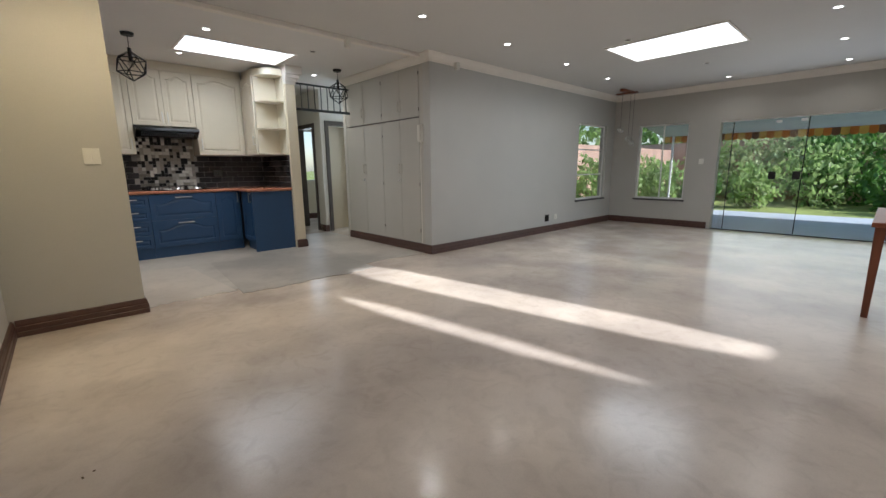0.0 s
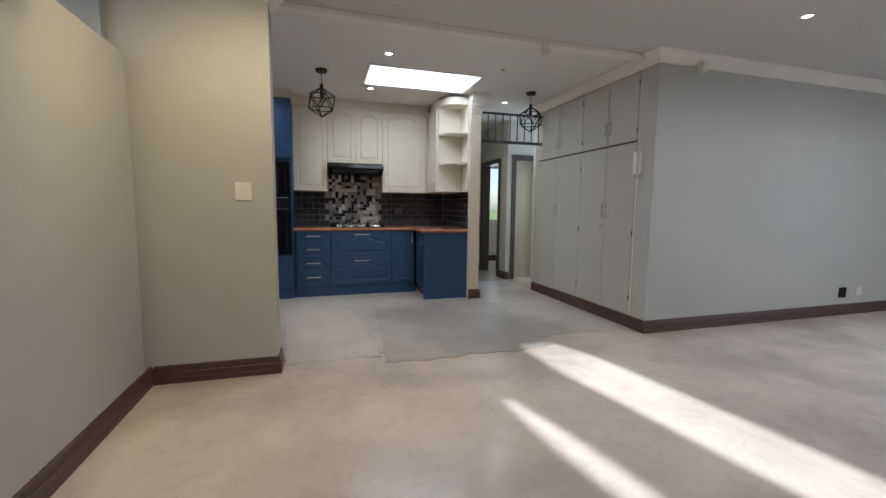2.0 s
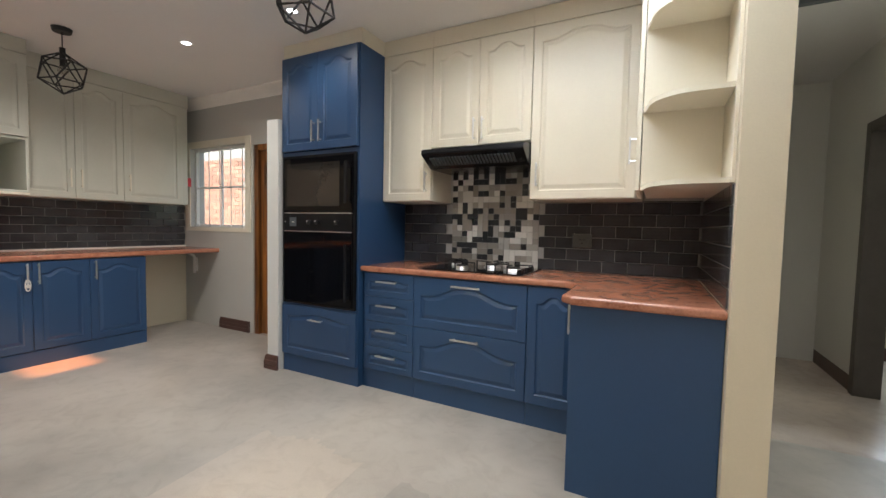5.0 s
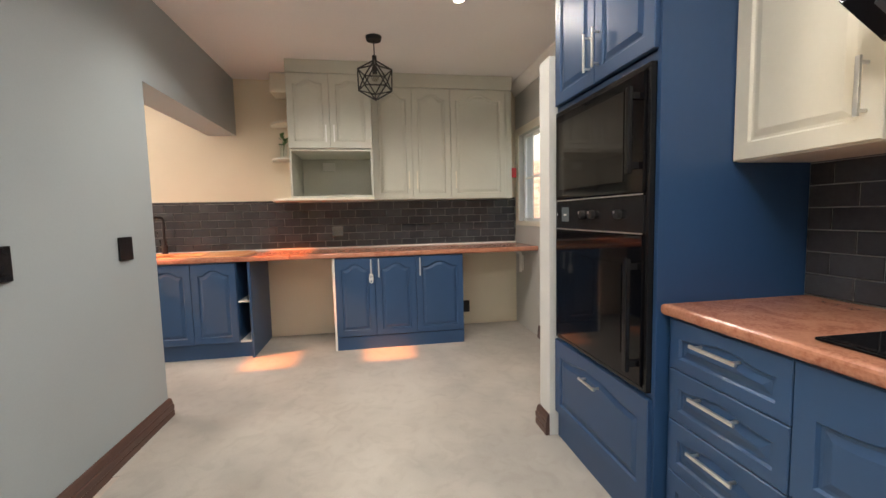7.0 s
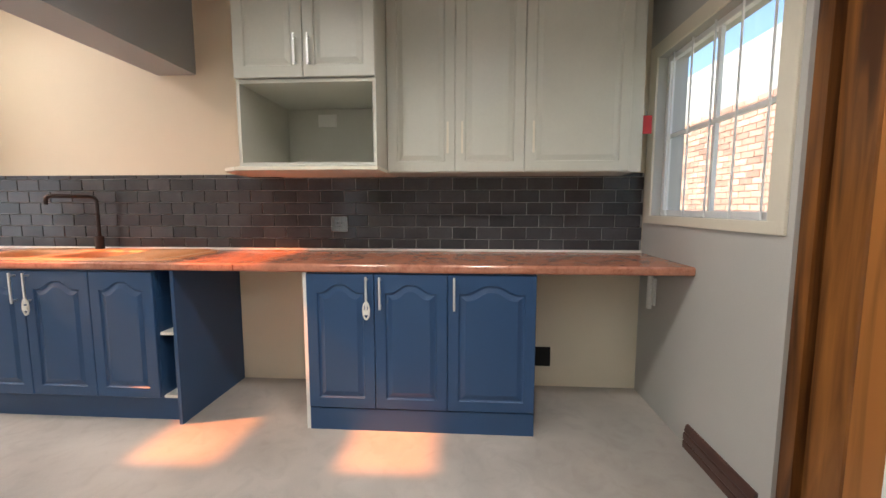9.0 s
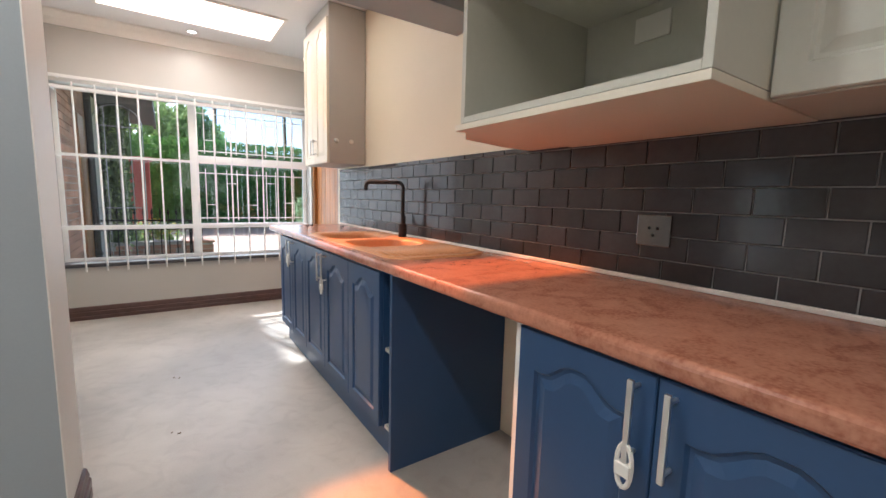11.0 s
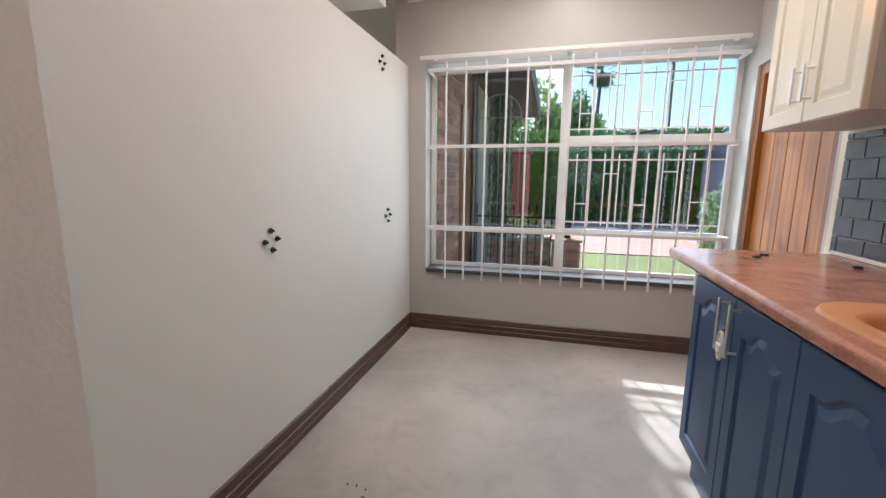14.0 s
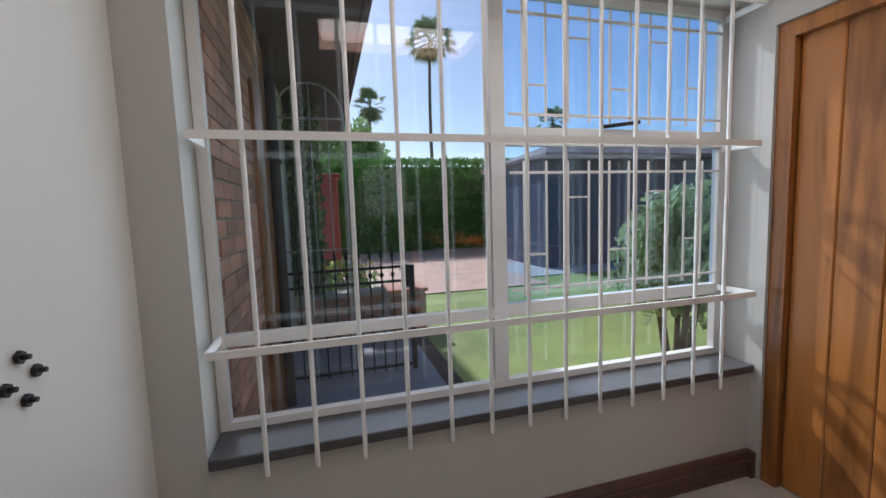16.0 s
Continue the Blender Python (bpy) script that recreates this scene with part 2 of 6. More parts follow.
SLATE = mat("dark slate sill", (0.07, 0.066, 0.068), 0.38, vary=0.2, scale=12)
DOORWOOD = wood("orange-brown pine boards", (0.065, 0.022, 0.007), (0.42, 0.165, 0.038), 0.3)
REDWOOD = wood("red-brown table wood", (0.12, 0.032, 0.015), (0.26, 0.085, 0.04), 0.35)
# a beige sink; the orange of the amber sunlight is mixed into its colour
SINK = mat("composite sink tinted by amber light", (0.62, 0.29, 0.125), 0.45, vary=0.06, scale=40)
DARKFRAME = mat("dark brown door frame", (0.10, 0.085, 0.075), 0.45, vary=0.12, scale=10)
GLASS = glass("window glass")
# both sheets glow by themselves, as daylight through the roof would look
OPAL = opal("milky roof-light sheet", (0.9, 0.95, 1.0), 0.0, 2.2)
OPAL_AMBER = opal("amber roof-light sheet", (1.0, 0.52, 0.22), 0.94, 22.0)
SPOT_ON = lamp_mat("lit spot lens", (1.0, 0.96, 0.9), 9.0)
GRILLE = mat("blue-grey steel grille", (0.10, 0.12, 0.13), 0.45, 0.4)


# ---- mesh helpers ----
def box(bm, x0, x1, y0, y1, z0, z1, bevel=0.0):
    m = Matrix.LocRotScale(((x0 + x1) / 2, (y0 + y1) / 2, (z0 + z1) / 2), None, (abs(x1 - x0), abs(y1 - y0), abs(z1 - z0)))
    r = bmesh.ops.create_cube(bm, size=1.0, matrix=m)
    if bevel:
        edges = {e for v in r["verts"] for e in v.link_edges}
        bmesh.ops.bevel(bm, geom=list(edges), offset=bevel, segments=2, affect="EDGES", profile=0.6)
    return bm


def rod(bm, a, b, r, seg=8, r2=None):
    a, b = Vector(a), Vector(b)
    d = b - a
    m = Matrix.Translation((a + b) / 2) @ d.to_track_quat("Z", "Y").to_matrix().to_4x4()
    bmesh.ops.create_cone(bm, cap_ends=True, segments=seg, radius1=r, radius2=r if r2 is None else r2, depth=d.length, matrix=m)
    return bm


def boxes(*args, bevel=0.0):
    bm = bmesh.new()
    for a in args:
        box(bm, *a, bevel=bevel)
    return bm


def mesh_of(name, bm, material, smooth=False):
    me = bpy.data.meshes.new(name)
    bm.to_mesh(me)
    bm.free()
    me.materials.append(material)
    if smooth:
        for p in me.polygons:
            p.use_smooth = True
    return me


def part(name, bm, material, parent=None, label="", smooth=False, at=None):
    """Links a bmesh as one mesh object under a thing or a part."""
    ob = new(name, mesh_of(name, bm, material, smooth))
    if parent is not None:
        ob.parent = parent
    if at is not None:
        ob.matrix_basis = at
    if label:
        ob["label"] = label
    return ob


def thing(name, m, label, category, group=""):
    ob = new(name)
    ob.empty_display_size = 0.1
    ob.matrix_basis = m
    return tagged(ob, label, category, group)


def structure(name, bm, material, label="", category="", smooth=False):
    ob = part(name, bm, material, None, label, smooth)
    return tagged(ob, label, category, "", "structure")


def slab(bm, x0, x1, y0, y1, z0, z1, holes=()):
    """A flat slab with rectangular holes."""
    xs = sorted({x0, x1, *[h[0] for h in holes], *[h[1] for h in holes]})
    ys = sorted({y0, y1, *[h[2] for h in holes], *[h[3] for h in holes]})
    for i in range(len(xs) - 1):
        for j in range(len(ys) - 1):
            cx, cy = (xs[i] + xs[i + 1]) / 2, (ys[j] + ys[j + 1]) / 2
            if any(h[0] < cx < h[1] and h[2] < cy < h[3] for h in holes):
                continue
            box(bm, xs[i], xs[i + 1], ys[j], ys[j + 1], z0, z1)
    bmesh.ops.remove_doubles(bm, verts=bm.verts, dist=1e-5)
    seen = {}
    for f in bm.faces:
        seen.setdefault(tuple(round(c, 4) for c in f.calc_center_median()), []).append(f)
    bmesh.ops.delete(bm, geom=[f for fs in seen.values() if len(fs) > 1 for f in fs], context="FACES")
    return bm


def wall(name, axis, at0, at1, u0, u1, z0, z1, material, holes=(), label="", category="wall"):
    """A wall along y (axis 'x': it lies between x = at0 and at1) or along x (axis 'y'); holes as (u0, u1, z0, z1)."""
    bm = bmesh.new()
    slab(bm, u0, u1, z0, z1, at0, at1, holes)
    for v in bm.verts:
        u, z, d = v.co
        v.co = (d, u, z) if axis == "x" else (u, d, z)
    bmesh.ops.recalc_face_normals(bm, faces=bm.faces)
    return structure(name, bm, material, label, category)


def sweep(name, profile, path, material, label, category, normal_left=True):
    """A moulding: a profile (out, up) carried along a plan path; it stands out to the left of the path."""
    bm = bmesh.new()
    n = len(path)
    rings = []
    for i, p in enumerate(path):
        p = Vector((*p, 0))
        d0 = (p - Vector((*path[i - 1], 0))).normalized() if i else None
        d1 = (Vector((*path[i + 1], 0)) - p).normalized() if i < n - 1 else None
        d0, d1 = d0 or d1, d1 or d0
        n0, n1 = Vector((-d0.y, d0.x, 0)), Vector((-d1.y, d1.x, 0))
        m = (n0 + n1)
        m = m / max(0.3, m.dot(n0))
        rings.append([bm.verts.new(p + m * o + Vector((0, 0, u))) for o, u in profile])
    k = len(profile)
    for a, b in zip(rings, rings[1:]):
        for j in range(k):
            bm.faces.new((a[j], a[(j + 1) % k], b[(j + 1) % k], b[j]))
    bm.faces.new(rings[0]); bm.faces.new(rings[-1][::-1])
    bmesh.ops.recalc_face_normals(bm, faces=bm.faces)
    return structure(name, bm, material, label, category)


H = 2.61          # ceiling height
# ---- the large structure ----
bm = bmesh.new(); slab(bm, -2.0, 10.1, -3.2, 10.4, -0.12, 0.0, [(-2.0, 0.45, -3.2, 1.60), (-2.0, 3.6, 7.92, 10.4)])
structure("floor", bm, FLOOR, "polished beige cement screed floor with cloudy stains", "floor")


def screed_patch(name, x0, x1, y0, y1, seed, lift=0.004, material=None):
    """A thin later layer of screed with a ragged front edge."""
    rnd = random.Random(seed)
    bm = bmesh.new()
    n = 40
    lo = [bm.verts.new((x0 + (x1 - x0) * i / n, y0 + 0.02 * math.sin(i * 0.31 + seed) + 0.012 * math.sin(i * 0.93 + 2 * seed) + rnd.uniform(-0.012, 0.012), lift)) for i in range(n + 1)]
    ragged = 0.0 if material is None else 1.0
    hi = [bm.verts.new((x0 + (x1 - x0) * i / n + ragged * 0.12 * math.sin(seed), y1 + ragged * (0.03 * math.sin(i * 0.21 + 2 * seed) + 0.015 * math.sin(i * 0.77) + rnd.uniform(-0.02, 0.02)), lift)) for i in range(n + 1)]
    for i in range(n):
        bm.faces.new((lo[i], lo[i + 1], hi[i + 1], hi[i]))
    r = bmesh.ops.extrude_face_region(bm, geom=bm.faces[:])
    bmesh.ops.translate(bm, verts=[v for v in r["geom"] if isinstance(v, bmesh.types.BMVert)], vec=(0, 0, -lift - 0.002))
    bmesh.ops.recalc_face_normals(bm, faces=bm.faces)
    return structure(name, bm, material or FLOOR_K, "worn grey screed patch with a ragged edge", "floor patch")


screed_patch("floor_kitchen", -1.72, 4.70, 4.90, 7.75, 3)
screed_patch("floor_repair_1", 2.22, 3.72, 4.64, 6.35, 8, 0.0055, FLOOR_G)
screed_patch("floor_repair_2", 1.5, 2.2, 4.80, 6.4, 5, 0.005, FLOOR_L)
bm = boxes((-1.72, 0.57, 1.79, 4.96, -0.002, 0.003))
structure("floor_scullery", bm, FLOOR_K, "pale grey cement screed floor with scuffs", "floor")

holes = [(2.27, 3.48, 5.94, 6.60), (6.30, 7.21, 1.93, 3.21), (-1.24, 0.03, 2.24, 2.80), (-1.24, 0.03, 3.25, 3.82)]
bm = bmesh.new(); slab(bm, 0.57, 10.1, 0.95, 4.90, H, H + 0.12, [holes[1], (2.5, 5.6, 0.95, 2.06)])
structure("ceiling", bm, CEILING_DIMMED, "flat painted ceiling darkened in colour, with a roof-light opening", "ceiling")
bm = bmesh.new(); slab(bm, -2.2, 0.57, 1.60, 4.90, H, H + 0.12, holes[2:])
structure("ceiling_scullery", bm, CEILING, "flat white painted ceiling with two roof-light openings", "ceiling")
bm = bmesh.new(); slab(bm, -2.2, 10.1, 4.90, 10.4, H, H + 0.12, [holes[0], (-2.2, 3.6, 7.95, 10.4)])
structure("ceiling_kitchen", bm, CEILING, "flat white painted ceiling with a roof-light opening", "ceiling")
# ceiling behind the camera; two long narrow slits, added unseen, cast the sun streaks
bm = bmesh.new()
def prism(bm, pts, z0, z1):
    lo = [bm.verts.new((x, y, z0)) for x, y in pts]; hi = [bm.verts.new((x, y, z1)) for x, y in pts]
    k = len(pts)
    bm.faces.new(lo[::-1]); bm.faces.new(hi)
    for i in range(k):
        bm.faces.new((lo[i], lo[(i + 1) % k], hi[(i + 1) % k], hi[i]))
def sx(x, y):          # the long edges of the slits
    return x - 0.17 * (y - 0.95)
Y0, YS, Y1, YN = -3.2, -1.86, 0.95, 2.06
# widths taper at the ends so that the added streaks fade out
SLITS = (((-1.47, 0.03), (-0.65, 0.17), (0.55, 0.17), (1.15, 0.05)), ((YS, 0.24), (-1.2, 0.42), (0.2, 0.48), (1.6, 0.48), (YN, 0.30)))
MIDDLES = (3.633, 4.498)
def slit(i, y):
    """West and east edge of a slit at y; closed beyond its ends."""
    keys = SLITS[i]
    w = 0.0
    for (ya, wa), (yb, wb) in zip(keys, keys[1:]):
        if ya <= y <= yb:
            w = wa + (wb - wa) * (y - ya) / (yb - ya)
    return sx(MIDDLES[i] - w / 2, y), sx(MIDDLES[i] + w / 2, y)
prism(bm, [(0.45, Y0), (10.1, Y0), (10.1, YS), (0.45, YS)], H, H + 0.12)
cuts = sorted({YS, Y1, YN, *[y for keys in SLITS for y, w in keys]})
for ya, yb in zip(cuts, cuts[1:]):
    xa, xb = (0.45, 10.1) if yb <= Y1 else (2.5, 5.6)
    lo, hi = [xa], [xa]
    for i in (0, 1):
        if SLITS[i][0][0] <= ya and yb <= SLITS[i][-1][0]:
            lo += slit(i, ya); hi += slit(i, yb)
    lo.append(xb); hi.append(xb)
    for k in range(0, len(lo), 2):
        prism(bm, [(lo[k], ya), (lo[k + 1], ya), (hi[k + 1], yb), (hi[k], yb)], H, H + 0.12)
bmesh.ops.recalc_face_normals(bm, faces=bm.faces)
structure("ceiling_south", bm, CEILING_DIMMED, "flat ceiling darkened in colour, with added slits that shape sun streaks", "ceiling")

# living room
wall("wall_living_west", "x", 0.57, 0.67, 1.79, 4.60, 0, 2.06, WALL, label="grey-beige painted partition that stops short of the ceiling")
wall("wall_outer_west", "x", 0.45, 0.67, -3.2, 1.60, 0, H, WALL, label="grey-beige painted outer wall")
wall("wall_south", "y", -3.2, -3.0, 0.45, 10.1, 0, H, WALL, label="grey-beige painted wall")
wall("wall_east", "x", 9.95, 10.1, -3.0, 4.90, 0, H, WALL, [(3.31, 4.23, 0.52, 1.98), (-0.9, 2.80, 0, 1.95)], "grey-beige painted wall with a window and a sliding door")
wall("wall_block", "y", 4.76, 4.90, 4.72, 9.95, 0, H, WALL_PALE, [(8.49, 9.62, 0.53, 2.0)], "pale grey painted wall with a window beside the corner")
wall("wall_stub", "y", 4.68, 4.86, 0.56, 1.455, 0, H, WALL, label="grey-beige painted wall end with a light switch")
# thin sheet that makes the pier's end paler than its other faces
wall("wall_pier_end", "x", -0.04, -0.036, 4.60, 4.862, 0, 2.06, WALL_END, label="end face of a pier in a lightened beige tone")
wall("wall_stub_back", "y", 4.86, 4.864, -0.036, 1.452, 0, H, WALL_PIER, label="kitchen face of the wall end in a darkened blue-grey tone")
wall("wall_pier", "y", 4.60, 4.86, -0.036, 0.56, 0, H, WALL_PIER, label="blue-grey wall end at the scullery opening")
wall("wall_partition_lining", "x", 0.566, 0.57, 1.79, 4.60, 0, 2.06, WALL_LINING, label="off-white painted scullery side of the partition")
# kitchen
wall("wall_kitchen_back", "y", 7.755, 7.92, -1.9, 3.6, 0, H, WALL, [(-1.60, -0.62, 1.15, 2.06), (-0.50, 0.36, 0, 2.04)], "grey painted wall with a small barred window and a wooden door")
wall("wall_column", "x", 3.60, 3.74, 6.60, 9.9, 0, H, WALL_CREAM, label="cream painted end of a thin wall beside the peninsula")
wall("wall_post", "x", 0.525, 0.651, 7.095, 7.755, 0, 2.03, WALL_WHITE, label="white painted low wall end beside the tall oven cabinet")
wall("wall_prep", "x", -1.9, -1.72, 2.72, 7.755, 0, H, WALL_CREAM, label="cream painted wall above dark tiles")
wall("wall_scullery_door", "x", -1.9, -1.72, 1.60, 2.72, 0, H, WALL, [(1.84, 2.70, 0, 1.92)], "grey painted wall round a wooden door")
wall("lintel_scullery", "y", 4.60, 4.86, -1.72, -0.04, 2.06, H, WALL_PIER, label="blue-grey beam over the scullery opening", category="beam")
wall("wall_scullery_window", "y", 1.60, 1.79, -1.9, 0.67, 0, H, WALL, [(-1.7195, 0.43, 0.479, 2.062)], "grey-beige painted wall round a wide barred window")
# cupboard block and passage
wall("wall_cupboard_back", "y", 6.93, 7.0, 4.72, 6.6, 0, H, WALL_WHITE)
wall("wall_passage", "y", 7.85, 7.97, 4.72, 6.6, 0, H, WALL_WHITE, [(4.80, 5.55, 0, 2.06)], "pale wall with a dark-framed doorway")
wall("wall_passage_side", "x", 4.72, 4.84, 7.97, 9.9, 0, H, WALL_WHITE, [(8.1, 8.95, 0, 2.03)], "pale wall with a dark-framed doorway")
wall("wall_passage_end", "y", 9.8, 9.9, 3.74, 4.72, 0, H, WALL_WHITE)
# opening cut for an added, unseen window that lets fill light in
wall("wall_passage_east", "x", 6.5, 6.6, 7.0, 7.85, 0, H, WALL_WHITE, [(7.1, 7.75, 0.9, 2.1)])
# its opening is for a window added where no view reaches
wall("wall_room_back", "y", 10.2, 10.4, 4.7, 7.6, 0, H, WALL_CREAM, [(4.95, 5.75, 0.9, 2.1)])
wall("wall_room_east", "x", 7.5, 7.6, 7.97, 10.2, 0, H, WALL_CREAM)

# mouldings
SKIRT = [(0, 0), (0.022, 0), (0.022, 0.035), (0.018, 0.04), (0.022, 0.046), (0.022, 0.075), (0.016, 0.08), (0.018, 0.088), (0.012, 0.115), (0.004, 0.122), (0, 0.122)]
COR = [(0, H), (0.085, H), (0.083, H - 0.015), (0.06, H - 0.03), (0.035, H - 0.055), (0.018, H - 0.085), (0.012, H - 0.105), (0, H - 0.105)]


def skirting(i, path):
    sweep("baseboard_%d" % i, SKIRT, path, BASE, "dark brown varnished skirting board with grooves", "skirting")


def cornice(i, path):
    sweep("cornice_%d" % i, COR, path, CORNICE, "white coved plaster cornice", "cornice")


skirting(1, [(0.67, -3.0), (0.67, 4.68)][::-1])
skirting(2, [(1.455, 4.86), (1.455, 4.68), (0.692, 4.68)])
skirting(3, [(9.95, 2.86), (9.95, 4.76), (4.72, 4.76), (4.72, 6.93)])
skirting(4, [(0.57, 4.60), (0.57, 1.79), (-1.72, 1.79), (-1.72, 1.83)][::-1])
skirting(5, [(-0.04, 4.60), (-0.04, 4.864), (1.432, 4.864)])
skirting(6, [(0.525, 7.755), (0.525, 7.095), (0.651, 7.095)][::-1])
skirting(7, [(3.60, 6.60), (3.74, 6.60), (3.74, 9.8)][::-1])
skirting(8, [(-0.56, 7.755), (-1.06, 7.755)])
skirting(9, [(4.72, 7.97), (4.72, 7.85), (4.78, 7.85)][::-1])
skirting(10, [(4.72, 8.1), (4.72, 7.995)])
skirting(11, [(4.72, 9.8), (4.72, 8.98)])
skirting(12, [(7.5, 10.2), (4.84, 10.2)])
cornice(1, [(9.95, -3.0), (9.95, 4.76), (4.72, 4.76), (4.72, 6.93)])
cornice(2, [(1.455, 4.86), (1.455, 4.68), (0.57, 4.68)])
cornice(3, [(-1.72, 7.755), (0.65, 7.755)][::-1])
cornice(4, [(0.57, 2.22), (0.57, 1.79), (-1.72, 1.79), (-1.72, 2.74)][::-1])
bm = boxes((1.46, 4.72, 4.87, 4.95, H - 0.045, H), bevel=0.008)
structure("trim_ceiling_strip", bm, CORNICE, "white ceiling strip between living room and kitchen", "ceiling strip")
bm = bmesh.new()
for z0, o in ((2.37, 0.012), (2.41, 0.03), (2.45, 0.055), (2.50, 0.085)):
    box(bm, 3.60 - o * 0.2, 3.74 + o, 6.60 - o, 7.3, z0, z0 + 0.06 if z0 < 2.5 else H, 0.004)
structure("column_capital", bm, CORNICE, "white stepped plaster capital on a wall end", "moulding")


def skylight(name, x0, x1, y0, y1, sheet, depth=0.3):
    bm = bmesh.new()
    t = 0.03
    s = 0.008
    for a in ((x0 + 0.001, x0 + s, y0 + 0.001, y1 - 0.001), (x1 - s, x1 - 0.001, y0 + 0.001, y1 - 0.001), (x0 + s, x1 - s, y0 + 0.001, y0 + s), (x0 + s, x1 - s, y1 - s, y1 - 0.001)):
        box(bm, *a, H + 0.0045, H + depth - 0.001)
    sh = part("shaft", bm, CORNICE)
    th = thing(name, pose(0, 0, 0), "white-lined roof light with a milky sheet made to glow", "skylight")
    th["kind"] = "structure"
    sh.parent = th
    p = part("pane", boxes((x0 + 0.001, x1 - 0.001, y0 + 0.001, y1 - 0.001, H + depth, H + depth + 0.01)), sheet, th, "milky roof-light sheet that glows in place of sky light")
    p.visible_shadow = True
    bm = boxes((x0 - 0.02, x1 + 0.02, y0 - 0.02, y0 + 0.006, H - 0.012, H + 0.004), (x0 - 0.02, x1 + 0.02, y1 - 0.006, y1 + 0.02, H - 0.012, H + 0.004),
               (x0 - 0.02, x0 + 0.006, y0 + 0.006, y1 - 0.006, H - 0.012, H + 0.004), (x1 - 0.006, x1 + 0.02, y0 + 0.006, y1 - 0.006, H - 0.012, H + 0.004))
    part("trim", bm, CORNICE, th)
    return th


skylight("skylight_1", 2.27, 3.48, 5.94, 6.60, OPAL, 0.05)
skylight("skylight_2", 6.30, 7.21, 1.93, 3.21, OPAL, 0.06)
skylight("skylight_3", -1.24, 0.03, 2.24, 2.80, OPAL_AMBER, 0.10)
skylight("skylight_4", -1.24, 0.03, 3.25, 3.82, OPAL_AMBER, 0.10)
wall("bulkhead_living", "x", 0.57, 1.08, 2.22, 3.6, 2.31, H, CEILING, label="white boxed-in ceiling section above the partition", category="bulkhead")


# ---- cabinet makers: x along the width, the front looks towards -y, z up ----
def outline(w, h, m, arch, n=12):
    """A panel outline with margin m and an arched top: right side up, over the top, left side down."""
    hw = w / 2 - m
    pts = [(-hw, m), (hw, m)]
    for i in range(n + 1):
        s = 1 - 2 * i / n
        k = min(1.0, max(0.0, (abs(s) - 0.12) / 0.68))
        drop = arch * k * k * (3 - 2 * k)
        pts.append((hw * s, h - m - drop))
    return pts


def panel_door(w, h, t=0.02, margin=0.055, arch=0.045):
    """A door leaf with a routed, arched raised panel; its lower left back corner is at the origin."""
    bm = bmesh.new()
    margin = min(margin, w * 0.2, h * 0.28)
    arch = min(arch, h * 0.25)
    n = 12
    def ring(pts, y):
        return [bm.verts.new((x + w / 2, y, z)) for x, z in pts]
    inner = outline(w, h, margin, arch, n)
    outer = [(-w / 2, 0), (w / 2, 0)] + [(w / 2 * (1 - 2 * i / n), h) for i in range(n + 1)]
    e = 0.003
    outer2 = [(-w / 2 + e, e), (w / 2 - e, e)] + [((w / 2 - e) * (1 - 2 * i / n), h - e) for i in range(n + 1)]
    rs = [ring(outer, 0), ring(outer, -t + e), ring(outer2, -t), ring(inner, -t), ring(outline(w, h, margin + 0.006, arch, n), -t + 0.008),
          ring(outline(w, h, margin + 0.014, arch, n), -t + 0.008), ring(outline(w, h, margin + 0.036, arch * 0.95, n), -t + 0.001)]
    k = len(inner)
    for a, b in zip(rs, rs[1:]):
        for j in range(k):
            bm.faces.new((a[j], a[(j + 1) % k], b[(j + 1) % k], b[j]))
    bm.faces.new(rs[-1]); bm.faces.new(rs[0][::-1])
    bmesh.ops.recalc_face_normals(bm, faces=bm.faces)
    return bm


def bar_handle(parent, x, z, length=0.14, vertical=True, y=-0.02, material=None, width=0.012):
    """A flat steel bar on two posts."""
    bm = bmesh.new()
    L, w = length / 2, width / 2
    if vertical:
        box(bm, x - w, x + w, y - 0.034, y - 0.026, z - L, z + L, 0.002)
        for s in (-1, 1):
            rod(bm, (x, y, z + s * L * 0.8), (x, y - 0.028, z + s * L * 0.8), 0.005)
    else:
        box(bm, x - L, x + L, y - 0.034, y - 0.026, z - w, z + w, 0.002)
        for s in (-1, 1):
            rod(bm, (x + s * L * 0.8, y, z), (x + s * L * 0.8, y - 0.028, z), 0.005)
    return part("handle", bm, material or STEEL, parent, "brushed steel bar handle")


def door_leaf(parent, x0, x1, z0, z1, material, handle=None, arch=0.045, hl=0.14, name="door", margin=0.055, hmat=None):
    """handle: (x, z, vertical) in the unit's own coordinates."""
    g = 0.0015
    d = part(name, panel_door(x1 - x0 - 2 * g, z1 - z0 - 2 * g, arch=arch, margin=margin), material, parent, at=pose(x0 + g, 0, z0 + g))
    if handle:
        bar_handle(d, handle[0] - x0 - g, handle[1] - z0 - g, hl, handle[2], material=hmat)
    return d


def carcass(parent, w, d, z0, z1, material, y0=0.001, name="body"):
    return part(name, boxes((0.001, w - 0.001, y0, d, z0, z1), bevel=0.002), material, parent)


def plinth(parent, w, material, z1=0.145, back=0.0, d=0.5):
    return part("plinth", boxes((0.0005, w - 0.0005, back + 0.004, d, 0.0, z1), bevel=0.002), material, parent)


KIT = 7.19        # front of the kitchen units
BACK = 7.755
DEP = BACK - KIT - 0.004
TOP = 0.865       # underside of the worktops

